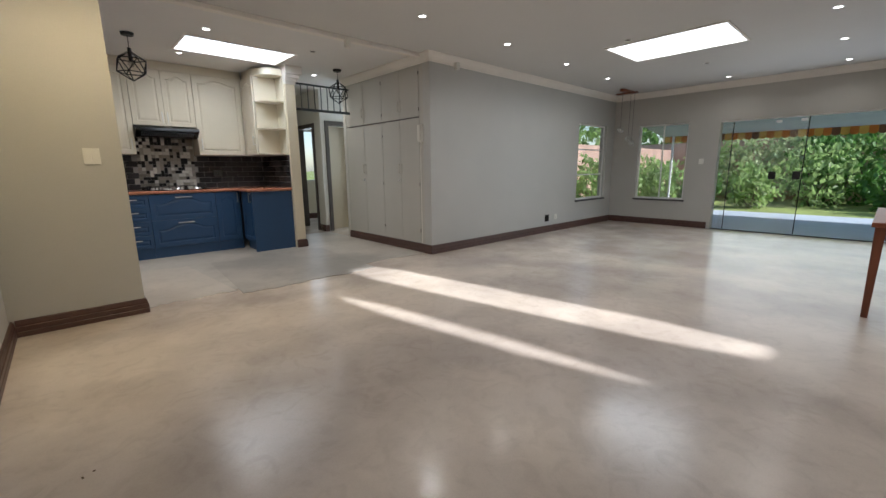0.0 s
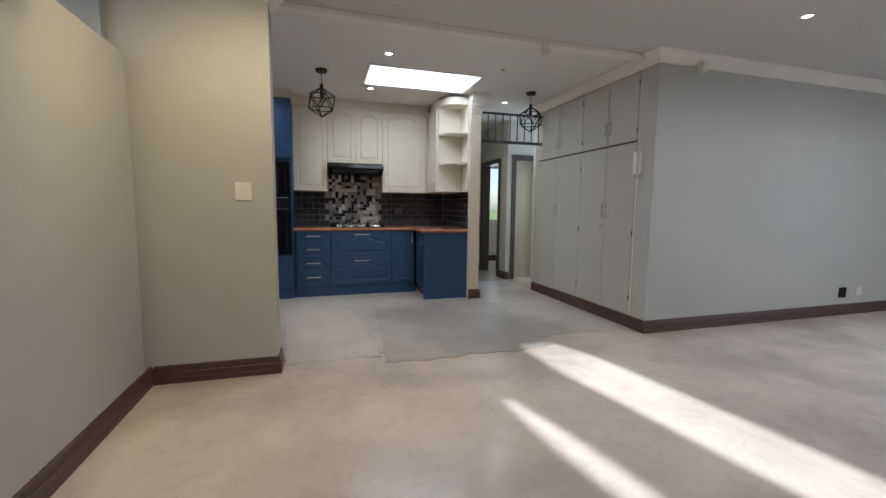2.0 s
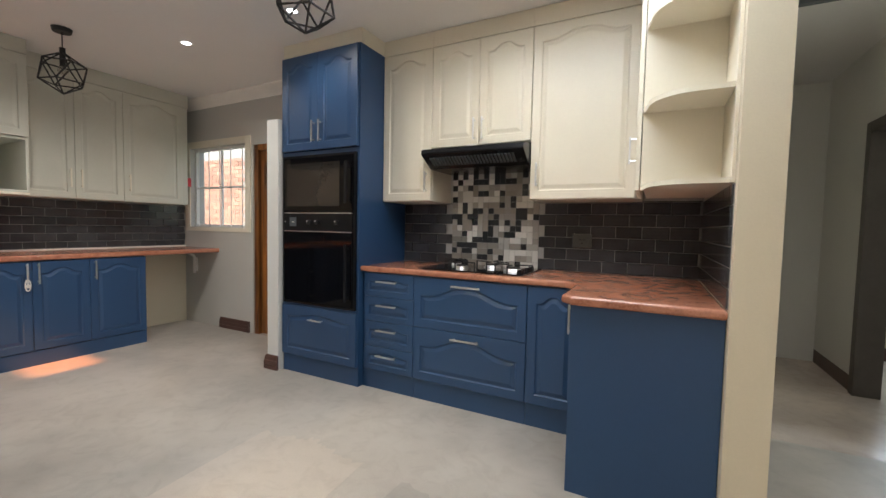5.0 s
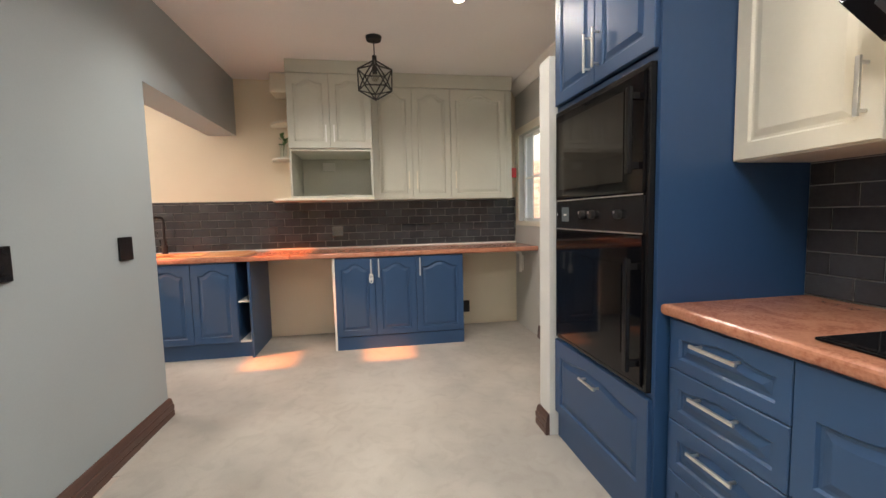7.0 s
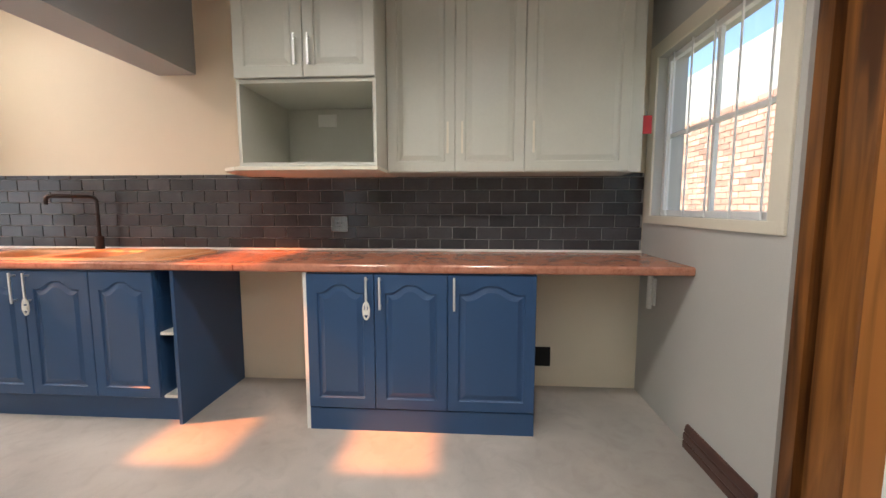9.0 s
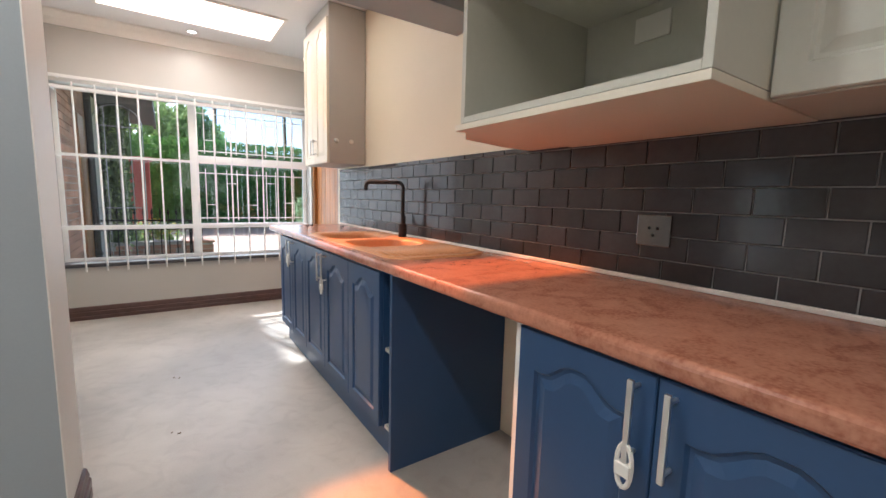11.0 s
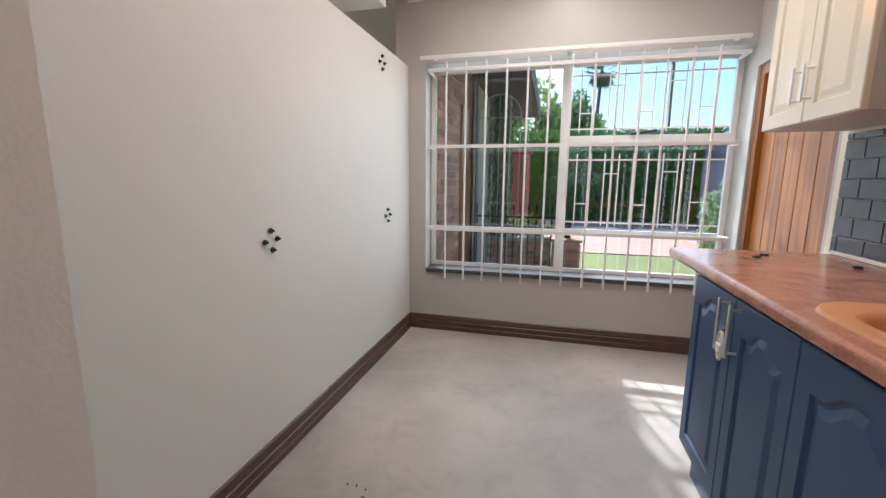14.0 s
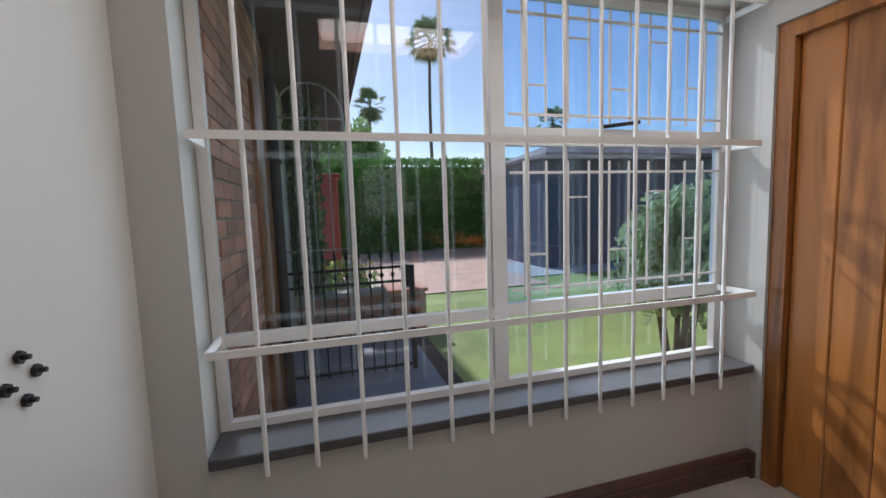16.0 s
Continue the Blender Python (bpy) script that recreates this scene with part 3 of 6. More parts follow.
# tall oven cabinet
W = 0.78
OVF = KIT - 0.05
ODEP = BACK - OVF - 0.004
oven_cab = thing("oven_cabinet", pose(0.655, OVF, 0), "tall navy blue cabinet with arched doors and built-in black ovens", "cabinet")
plinth(oven_cab, W, BLUE)
for a in ((0, 0.02), (W - 0.02, W)):
    part("side_panel", boxes((*a, 0, ODEP, 0.146, 2.50), bevel=0.0015), BLUE, oven_cab)
part("back_panel", boxes((0.02, W - 0.02, ODEP - 0.02, ODEP, 0.146, 2.50)), BLUE, oven_cab)
for a in ((0.146, 0.166), (0.55, 0.57), (1.735, 1.765), (2.48, 2.50)):
    part("shelf", boxes((0.0205, W - 0.0205, 0.001, ODEP - 0.021, *a)), BLUE, oven_cab)
door_leaf(oven_cab, 0.01, W - 0.01, 0.15, 0.555, BLUE, (W / 2, 0.46, False), arch=0.03, name="drawer")
door_leaf(oven_cab, 0.01, W / 2, 1.77, 2.495, BLUE, (W / 2 - 0.035, 1.905, True), hl=0.16)
door_leaf(oven_cab, W / 2, W - 0.01, 1.77, 2.495, BLUE, (W / 2 + 0.035, 1.905, True), hl=0.16)
part("filler", boxes((0, W, 0.01, ODEP, 2.502, H - 0.002)), CREAM, oven_cab, "cream filler board up to the ceiling")

oven = thing("built_in_oven", pose(0.655, OVF, 0), "black built-in double oven with dark glass doors", "oven")
part("body", boxes((0.025, W - 0.025, 0.004, 0.5, 0.573, 1.73)), BLACK, oven)
bm = boxes((0.022, W - 0.022, -0.02, 0.002, 1.715, 1.733), (0.022, 0.04, -0.02, 0.002, 0.573, 1.715), (W - 0.04, W - 0.022, -0.02, 0.002, 0.573, 1.715), (0.04, W - 0.04, -0.02, 0.002, 0.573, 0.588), bevel=0.002)
part("frame", bm, BLACK, oven)
lower = part("lower_door", boxes((0.042, W - 0.042, -0.03, 0.0, 0.595, 1.14), bevel=0.004), BLACKGLASS, oven, "black glass oven door")
part("window", boxes((0.10, W - 0.16, -0.0325, -0.0305, 0.68, 1.03), bevel=0.001), BLACKGLASS, lower)
panel_c = part("control_panel", boxes((0.042, W - 0.042, -0.026, 0.0, 1.15, 1.285), bevel=0.003), BLACK, oven, "black control panel with knobs")
bm = boxes((0.05, W - 0.05, -0.03, -0.024, 1.145, 1.150), (0.05, W - 0.05, -0.03, -0.024, 1.286, 1.291))
part("trim_strip", bm, STEEL, oven, "thin steel trim strips")
for kx in (0.318, 0.402, 0.595):
    part("knob", rod(bmesh.new(), (kx, -0.026, 1.218), (kx, -0.046, 1.218), 0.018, 16), BLACKMETAL, panel_c, smooth=False)
part("display", boxes((0.105, 0.178, -0.0285, -0.0262, 1.185, 1.255), bevel=0.001), GRILLE, panel_c, "grey clock display")
part("clock_hand", boxes((0.128, 0.156, -0.0295, -0.0286, 1.214, 1.222)), WHITEPL, panel_c)
part("pilot_light", rod(bmesh.new(), (0.055, -0.026, 1.22), (0.055, -0.029, 1.22), 0.004, 10), WHITEPL, panel_c)
for kx in (0.318, 0.402, 0.595):
    part("knob_mark", boxes((kx - 0.012, kx - 0.004, -0.0475, -0.046, 1.222, 1.232)), STEEL, panel_c)
upper = part("upper_door", boxes((0.042, W - 0.042, -0.03, 0.0, 1.295, 1.712), bevel=0.004), BLACKGLASS, oven, "black glass upper oven door")
part("window", boxes((0.08, W - 0.16, -0.0325, -0.0305, 1.34, 1.67), bevel=0.001), mat("brownish mirror glass", (0.02, 0.017, 0.015), 0.06, bump=0), upper, "brownish reflecting oven window")
for par, z0, z1 in ((upper, 1.36, 1.66), (lower, 0.64, 1.06)):
    bm = bmesh.new()
    box(bm, W - 0.085, W - 0.062, -0.075, -0.058, z0, z1, 0.004)
    for z in (z0 + 0.03, z1 - 0.03):
        box(bm, W - 0.083, W - 0.064, -0.06, -0.03, z - 0.012, z + 0.012, 0.002)
    part("handle", bm, BLACK, par, "black upright bar handle")

# base units
def base_unit(name, x0, x1, label):
    u = thing(name, pose(x0, KIT, 0), label, "cabinet", "kitchen base units")
    plinth(u, x1 - x0, BLUE)
    carcass(u, x1 - x0, DEP, 0.146, TOP - 0.001, BLUE)
    return u


u = base_unit("drawer_cabinet", 1.437, 1.885, "navy blue base cabinet with four small drawers")
w = 1.885 - 1.437
for z0, z1 in ((0.15, 0.325), (0.325, 0.51), (0.51, 0.69), (0.69, 0.862)):
    door_leaf(u, 0.03, w, z0, z1, BLUE, (w / 2 + 0.01, z1 - 0.06, False), arch=0.02, hl=0.17, name="drawer", margin=0.04)
u = base_unit("drawer_cabinet", 1.886, 2.68, "navy blue base cabinet with two deep arched drawers")
w = 2.68 - 1.886
for z0, z1 in ((0.15, 0.515), (0.515, 0.862)):
    door_leaf(u, 0, w, z0, z1, BLUE, (w / 2, z1 - 0.045, False), arch=0.07, hl=0.2, name="drawer")
u = base_unit("corner_cabinet", 2.681, 3.015, "navy blue corner cabinet with one arched door")
door_leaf(u, 0, 0.315, 0.15, 0.862, BLUE, (0.29, 0.77, True), hl=0.14)

pen = thing("peninsula_cabinet", pose(3.02, 6.665, 0), "navy blue cabinet with a plain end panel under a worktop", "cabinet")
part("end_panel", boxes((0.0, 0.578, 0.0, 0.02, 0.0, TOP - 0.001), bevel=0.002), BLUE, pen)
part("body", boxes((0.03, 0.578, 0.021, 0.50, 0.12, TOP - 0.001), bevel=0.002), BLUE, pen)
part("plinth", boxes((0.06, 0.578, 0.021, 0.50, 0.0, 0.119)), BLUE, pen)
d = part("door", panel_door(0.46, 0.71), BLUE, pen, at=pose(0.029, 0.49, 0.15, 0, 0, -90))
bar_handle(d, 0.41, 0.63, 0.14, True)

# worktop: an L with a rounded nosing
def worktop(name, pts, z0, z1, label, bevel=0.014):
    bm = bmesh.new()
    prism(bm, pts, z0, z1)
    bmesh.ops.recalc_face_normals(bm, faces=bm.faces)
    up = [e for e in bm.edges if abs((e.verts[0].co - e.verts[1].co).z) < 1e-6]
    bmesh.ops.bevel(bm, geom=up, offset=bevel, segments=3, affect="EDGES", profile=0.5)
    ob = part(name, bm, GRANITE)
    return tagged(ob, label, "worktop")


worktop("kitchen_worktop", [(1.437, 7.155), (2.90, 7.155), (2.955, 7.12), (2.975, 7.06), (2.975, 6.68), (3.02, 6.632), (3.597, 6.632), (3.597, 7.752), (1.437, 7.752)], 0.867, 0.908, "polished red-brown granite L-shaped worktop")

# hob
hob = thing("gas_hob", pose(2.26, 7.46, 0.909), "black glass gas hob with four steel burners", "hob")
part("glass_plate", boxes((-0.37, 0.37, -0.24, 0.24, 0.0, 0.008), bevel=0.003), BLACKGLASS, hob)
for bx, by, br in ((-0.24, 0.10, 0.045), (-0.11, -0.09, 0.05), (0.05, 0.10, 0.06), (0.25, -0.04, 0.065)):
    b = part("burner", rod(bmesh.new(), (bx, by, 0.008), (bx, by, 0.026), br, 20, br * 0.85), STEEL, hob, "steel gas burner")
    part("cap", rod(bmesh.new(), (bx, by, 0.026), (bx, by, 0.034), br * 0.7, 20), BLACKMETAL, b)
    for a in range(4):
        c, s = math.cos(a * math.pi / 2), math.sin(a * math.pi / 2)
        bm = rod(bmesh.new(), (bx + c * br * 0.5, by + s * br * 0.5, 0.05), (bx + c * br * 2.0, by + s * br * 2.0, 0.05), 0.005, 6)
        rod(bm, (bx + c * br * 2.0, by + s * br * 2.0, 0.053), (bx + c * br * 2.0, by + s * br * 2.0, 0.008), 0.005, 6)
        part("pan_support", bm, BLACKMETAL, hob)
for i in range(4):
    part("knob", rod(bmesh.new(), (0.33, -0.16 + i * 0.09, 0.008), (0.33, -0.16 + i * 0.09, 0.03), 0.018, 14), BLACK, hob)

# wall units
UPF, UPB, UPT = 7.44, 1.39, 2.49
def wall_unit(name, x0, x1, z0, doors, label):
    u = thing(name, pose(x0, UPF, 0), label, "wall cabinet", "kitchen wall units")
    w = x1 - x0
    part("body", boxes((0.0005, w - 0.0005, 0.001, BACK - UPF - 0.004, z0, H - 0.004), bevel=0.002), CREAM, u)
    part("pelmet", boxes((0.0005, w - 0.0005, -0.018, 0.0, UPT + 0.004, H - 0.004)), CREAM, u)
    for a, b, hx, hz in doors:
        door_leaf(u, a, b, z0 + 0.002, UPT, CREAM, (hx, hz, True), hl=0.15)
    return u


wall_unit("wall_cabinet", 1.437, 1.868, UPB, [(0.0, 0.429, 0.39, UPB + 0.14)], "cream wall cabinet with one arched door")
wall_unit("wall_cabinet", 1.869, 2.602, 1.77, [(0.0, 0.365, 0.335, 1.88), (0.366, 0.732, 0.397, 1.88)], "short cream wall cabinet with two arched doors above the hood")
wall_unit("wall_cabinet", 2.603, 3.262, UPB, [(0.0, 0.625, 0.045, UPB + 0.16)], "cream wall cabinet with one arched door")
side = thing("wall_cabinet", pose(3.265, 7.438, 0, 0, 0, -90), "cream wall cabinet at the corner with one door", "wall cabinet", "kitchen wall units")
part("body", boxes((0.0, 0.50, 0.021, 0.334, UPB, H - 0.004), bevel=0.002), CREAM, side)
door_leaf(side, 0.03, 0.50, UPB + 0.002, UPT, CREAM, (0.46, UPB + 0.2, True), hl=0.13)

sh = thing("corner_shelf", pose(3.27, 6.645, 0), "cream open end shelf unit with curved empty shelves", "shelf")
part("back_panel", boxes((0.316, 0.328, 0.0, 0.29, UPB, H - 0.004)), CREAM, sh)
part("side_panel", boxes((0.0, 0.315, 0.278, 0.29, UPB, H - 0.004)), CREAM, sh)
for z in (UPB, 1.745, 2.12, 2.48):
    bm = bmesh.new()
    pts = [(0.315, 0.277), (0.0, 0.277)]
    for i in range(9):
        a = math.pi / 2 * i / 8
        pts.append((0.0 + 0.315 * (1 - math.cos(a)) * 0.55 + 0.02, 0.2 - 0.19 * math.sin(a)))
    pts.append((0.315, 0.01))
    prism(bm, pts, z, z + (0.02 if z < 2.4 else 0.09))
    bmesh.ops.recalc_face_normals(bm, faces=bm.faces)
    part("shelf", bm, CREAM, sh)

# cooker hood
hood = thing("cooker_hood", pose(1.872, 7.755, 0), "black under-cabinet cooker hood with slotted filters", "cooker hood")
bm = bmesh.new()
prof = [(-0.002, 1.768), (-0.30, 1.768), (-0.49, 1.735), (-0.50, 1.70), (-0.36, 1.615), (-0.002, 1.615)]
a = [bm.verts.new((0, y, z)) for y, z in prof]; b = [bm.verts.new((0.728, y, z)) for y, z in prof]
for i in range(len(prof)):
    bm.faces.new((a[i], a[(i + 1) % 6], b[(i + 1) % 6], b[i]))
bm.faces.new(a); bm.faces.new(b[::-1])
bmesh.ops.recalc_face_normals(bm, faces=bm.faces)
bmesh.ops.bevel(bm, geom=bm.edges[:], offset=0.005, segments=2, affect="EDGES")
part("body", bm, BLACK, hood)
dy, dz = 0.14, -0.085
for i in range(26):
    x = 0.06 + i * 0.0235
    bm = bmesh.new()
    c = [(x, -0.475, 1.678), (x + 0.013, -0.475, 1.678), (x + 0.013, -0.405, 1.636), (x, -0.405, 1.636)]
    lo = [bm.verts.new(p) for p in c]; hi = [bm.verts.new((p[0], p[1] - 0.004, p[2] - 0.007)) for p in c]
    bm.faces.new(lo); bm.faces.new(hi[::-1])
    for k in range(4):
        bm.faces.new((lo[k], lo[(k + 1) % 4], hi[(k + 1) % 4], hi[k]))
    bmesh.ops.recalc_face_normals(bm, faces=bm.faces)
    part("slat", bm, GRILLE, hood)
part("badge", boxes((0.33, 0.40, -0.462, -0.455, 1.742, 1.752)), STEEL, hood, "small steel badge")
# ---- preparation run along the west wall: fronts look towards +x ----
PF = -1.11
PD = PF + 1.72 - 0.004
def prep(y0, z=0.0, x=PF):
    return pose(x, y0, z, 0, 0, 90)


w = 5.09 - 3.14
sinkcab = thing("sink_cabinet", prep(3.14), "long navy blue sink cabinet with arched doors and open slot", "cabinet")
part("body", boxes((0, w - 0.12, 0.001, PD, 0.146, 0.70), (0, w - 0.12, 0.001, 0.025, 0.7005, TOP - 0.001), (0, 0.02, 0.026, PD, 0.7005, TOP - 0.001), (w - 0.14, w - 0.12, 0.026, PD, 0.7005, TOP - 0.001)), BLUE, sinkcab)
part("plinth", boxes((0.02, w - 0.022, 0.03, 0.5, 0, 0.145)), BLUE, sinkcab)
part("end_panel", boxes((w - 0.02, w, -0.02, PD, 0.0, TOP - 0.001), bevel=0.002), BLUE, sinkcab)
for z in (0.14, 0.50):
    part("slot_shelf", boxes((w - 0.119, w - 0.021, 0.01, 0.3, z, z + 0.015)), WHITEPL, sinkcab, "white narrow shelf")
part("slot_back", boxes((w - 0.119, w - 0.021, 0.31, 0.32, 0.146, TOP - 0.002)), BLACK, sinkcab)
for a, b, hx in ((0.0, 0.36, 0.32), (0.36, 0.70, 0.40), (0.70, 1.085, 1.045), (1.085, 1.465, 1.125), (1.465, 1.83, None)):
    door_leaf(sinkcab, a, b, 0.15, 0.855, BLUE, (hx, 0.76, True) if hx else None, hl=0.17)


def child_lock(m, label="white sliding child-safety lock on two handles"):
    t = thing("child_lock", m, label, "child lock")
    bm = bmesh.new()
    for i in range(14):
        a0, a1 = 2 * math.pi * i / 14, 2 * math.pi * (i + 1) / 14
        rod(bm, (0.016 * math.cos(a0), 0, 0.045 * math.sin(a0)), (0.016 * math.cos(a1), 0, 0.045 * math.sin(a1)), 0.005, 6)
    part("loop", bm, WHITEPL, t)
    part("slider", boxes((-0.016, 0.016, -0.008, 0.008, -0.02, 0.006), bevel=0.003), WHITEPL, t)
    return t


child_lock(prep(4.265, 0.66, PF + 0.05))
child_lock(prep(3.50, 0.70, PF + 0.05))
w = 7.0 - 5.81
isl = thing("base_cabinet", prep(5.81), "navy blue base cabinet with three arched doors under the worktop", "cabinet")
part("body", boxes((0.001, w - 0.001, 0.001, PD, 0.126, TOP - 0.001), bevel=0.002), BLUE, isl)
part("plinth", boxes((0.0, w, -0.012, PD, 0, 0.125), bevel=0.002), BLUE, isl)
part("edge_strip", boxes((-0.02, -0.0005, -0.01, PD, 0.0, TOP - 0.001)), WHITEPL, isl, "pale side board of the cabinet")
for a, b, hx in ((0.0, 0.36, 0.325), (0.36, 0.74, 0.395), (0.74, w, 0.775)):
    door_leaf(isl, a, b, 0.13, 0.858, BLUE, (hx, 0.76, True), hl=0.17, hmat=STEEL)
child_lock(prep(5.81 + 0.325, 0.67, PF + 0.05))


def flat_top(name, x0, x1, y0, y1, z0, z1, holes, label):
    t = thing(name, pose(0, 0, 0), label, "worktop")
    bm = bmesh.new()
    slab(bm, x0, x1 - 0.03, y0, y1, z0, z1, holes)
    bmesh.ops.recalc_face_normals(bm, faces=bm.faces)
    part("slab", bm, GRANITE, t)
    bm = boxes((x1 - 0.03, x1, y0, y1, z0 - 0.004, z1))
    front = [e for e in bm.edges if all(abs(v.co.x - x1) < 1e-4 for v in e.verts) and abs((e.verts[0].co - e.verts[1].co).y) > 0.1]
    bmesh.ops.bevel(bm, geom=front, offset=0.015, segments=4, affect="EDGES", profile=0.5)
    part("front_edge", bm, GRANITE, t, "rounded granite front edge")
    return t


SX0, SX1 = -1.665, -1.135
BOWLS = [(3.80, 4.19), (4.26, 4.60)]
flat_top("scullery_worktop", -1.716, -1.075, 5.432, 7.752, 0.867, 0.908, [], "long polished red-brown granite worktop beside a thin joint")
flat_top("scullery_worktop", -1.716, -1.075, 2.80, 5.428, 0.867, 0.908, [(SX0 + 0.05, SX1 - 0.03, 3.76, 4.64)], "long polished red-brown granite worktop with an inset sink")

# sink: rim with rounded ends, two bowls and a ribbed drainer
sink = thing("kitchen_sink", pose(0, 0, 0), "composite double-bowl sink with ribbed drainer, orange light in its colour", "sink")
bm = bmesh.new()
def rounded(x0, x1, y0, y1, r, n=6):
    pts = []
    for cx, cy, a0 in ((x1 - r, y1 - r, 0), (x0 + r, y1 - r, 90), (x0 + r, y0 + r, 180), (x1 - r, y0 + r, 270)):
        for i in range(n + 1):
            a = radians(a0 + 90 * i / n)
            pts.append((cx + r * math.cos(a), cy + r * math.sin(a)))
    return pts
bowl_meshes = []
def bowl(x0, x1, y0, y1, depth):
    bm = bmesh.new()
    rings = []
    for inset, z, r in ((-0.012, 0.917, 0.10), (0.0, 0.913, 0.09), (0.006, 0.90, 0.085), (0.02, 0.918 - depth * 0.85, 0.075), (0.05, 0.918 - depth, 0.05)):
        rings.append([bm.verts.new((x, y, z)) for x, y in rounded(x0 + inset, x1 - inset, y0 + inset, y1 - inset, r)])
    k = len(rings[0])
    for a, b in zip(rings, rings[1:]):
        for j in range(k):
            bm.faces.new((a[j], a[(j + 1) % k], b[(j + 1) % k], b[j]))
    bm.faces.new(rings[-1])
    bmesh.ops.recalc_face_normals(bm, faces=bm.faces)
    for f in bm.faces:
        f.normal_flip()
    return bm
for (y0, y1), dep, x0 in zip(BOWLS, (0.14, 0.17), (SX0 + 0.10, SX0 + 0.10)):
    b = part("bowl", bowl(x0, SX1 - 0.045, y0, y1, dep), SINK, sink, smooth=True)
    part("drain", rod(bmesh.new(), ((x0 + SX1) / 2, (y0 + y1) / 2, 0.919 - dep), ((x0 + SX1) / 2, (y0 + y1) / 2, 0.924 - dep), 0.04, 20), STEEL, b, "steel drain")
# rim deck with two openings
bm = bmesh.new()
outer = rounded(SX0, SX1, 3.70, 5.03, 0.13, 8)
vo = [bm.verts.new((x, y, 0.917)) for x, y in outer]
eo = [bm.edges.new((vo[i], vo[(i + 1) % len(vo)])) for i in range(len(vo))]
loops = list(eo)
for (y0, y1), x0 in zip(BOWLS, (SX0 + 0.10, SX0 + 0.10)):
    vi = [bm.verts.new((x, y, 0.917)) for x, y in rounded(x0 - 0.012, SX1 - 0.033, y0 - 0.012, y1 + 0.012, 0.10)]
    loops += [bm.edges.new((vi[i], vi[(i + 1) % len(vi)])) for i in range(len(vi))]
bmesh.ops.triangle_fill(bm, use_beauty=True, use_dissolve=False, edges=loops)
low = [bm.verts.new((x * 1.0, y, 0.905)) for x, y in rounded(SX0 - 0.006, SX1 + 0.006, 3.694, 5.036, 0.135, 8)]
for i in range(len(vo)):
    bm.faces.new((vo[i], vo[(i + 1) % len(vo)], low[(i + 1) % len(vo)], low[i]))
bmesh.ops.recalc_face_normals(bm, faces=bm.faces)
part("rim", bm, SINK, sink)
for i in range(15):
    x = SX0 + 0.05 + i * 0.031
    edge = min(x - SX0, SX1 - x)
    y0, y1 = 4.655 + 0.02 * abs(i - 7) / 7, 4.985 - 0.11 * max(0.0, 1 - edge / 0.15) ** 2
    bm = bmesh.new()
    rod(bm, (x, y0, 0.0), (x - 0.03 * (7 - i) / 7, y1, 0.0), 0.0115, 12)
    for v in bm.verts:
        v.co.z = 0.9150 + v.co.z * 0.62
    part("drainer_rib", bm, SINK, sink, smooth=True)

tap = thing("kitchen_tap", pose(SX0 + 0.04, 4.18, 0.917, 0, 0, -38), "matt black square-necked mixer tap behind the sink", "tap")
part("base", rod(bmesh.new(), (0, 0, 0), (0, 0, 0.085), 0.026, 20), BLACKMETAL, tap, smooth=False)
bm = bmesh.new()
path = [(0, 0, 0.085), (0, 0, 0.315)]
for i in range(1, 7):
    a = math.pi / 2 * i / 6
    path.append((0.035 - 0.035 * math.cos(a), 0, 0.315 + 0.035 * math.sin(a)))
path.append((0.215, 0, 0.35))
for i in range(1, 7):
    a = math.pi / 2 * i / 6
    path.append((0.215 + 0.03 * math.sin(a), 0, 0.32 + 0.03 * math.cos(a)))
path.append((0.245, 0, 0.295))
for a, b in zip(path, path[1:]):
    rod(bm, a, b, 0.0125, 12)
part("spout", bm, BLACKMETAL, tap)
bm = bmesh.new(); rod(bm, (0, -0.02, 0.05), (0.0, -0.07, 0.075), 0.011, 10); rod(bm, (0, -0.07, 0.075), (0.0, -0.085, 0.13), 0.008, 10)
part("lever", bm, BLACKMETAL, tap)

# wall units over the preparation run
NF = -1.135
nd = NF + 1.72 - 0.004
nook = thing("microwave_cabinet", prep(5.462, 0, NF), "pale grey wall cabinet with two doors over an open microwave nook", "wall cabinet")
w = 6.188 - 5.462
for a in ((0, 0.018), (w - 0.018, w)):
    part("side_panel", boxes((*a, 0, nd, 1.41, H - 0.004), bevel=0.0015), GREYCAB, nook)
for a in ((1.41, 1.428), (1.825, 1.843)):
    part("shelf", boxes((0.0185, w - 0.0185, 0.0005, nd, *a)), GREYCAB, nook)
part("back_panel", boxes((0.0185, w - 0.0185, nd - 0.012, nd, 1.4285, 1.8245)), GREYCAB, nook)
part("body", boxes((0.0185, w - 0.0185, 0.01, nd - 0.012, 1.85, H - 0.004)), GREYCAB, nook)
door_leaf(nook, 0.0, w / 2, 1.845, 2.49, GREYCAB, (w / 2 - 0.035, 1.97, True), hl=0.15, arch=0.03)
door_leaf(nook, w / 2, w, 1.845, 2.49, GREYCAB, (w / 2 + 0.035, 1.97, True), hl=0.15, arch=0.03)
part("pelmet", boxes((0, w, -0.018, 0.008, 2.494, H - 0.004)), GREYCAB, nook)
part("bottom_board", boxes((-0.03, w, 0.0, nd, 1.39, 1.409), bevel=0.002), CREAM, nook, "pale bottom board below the nook")
sockn = thing("wall_socket", pose(-1.703, 5.74, 1.75, 0, 0, 90), "white plug socket inside the microwave nook", "socket")
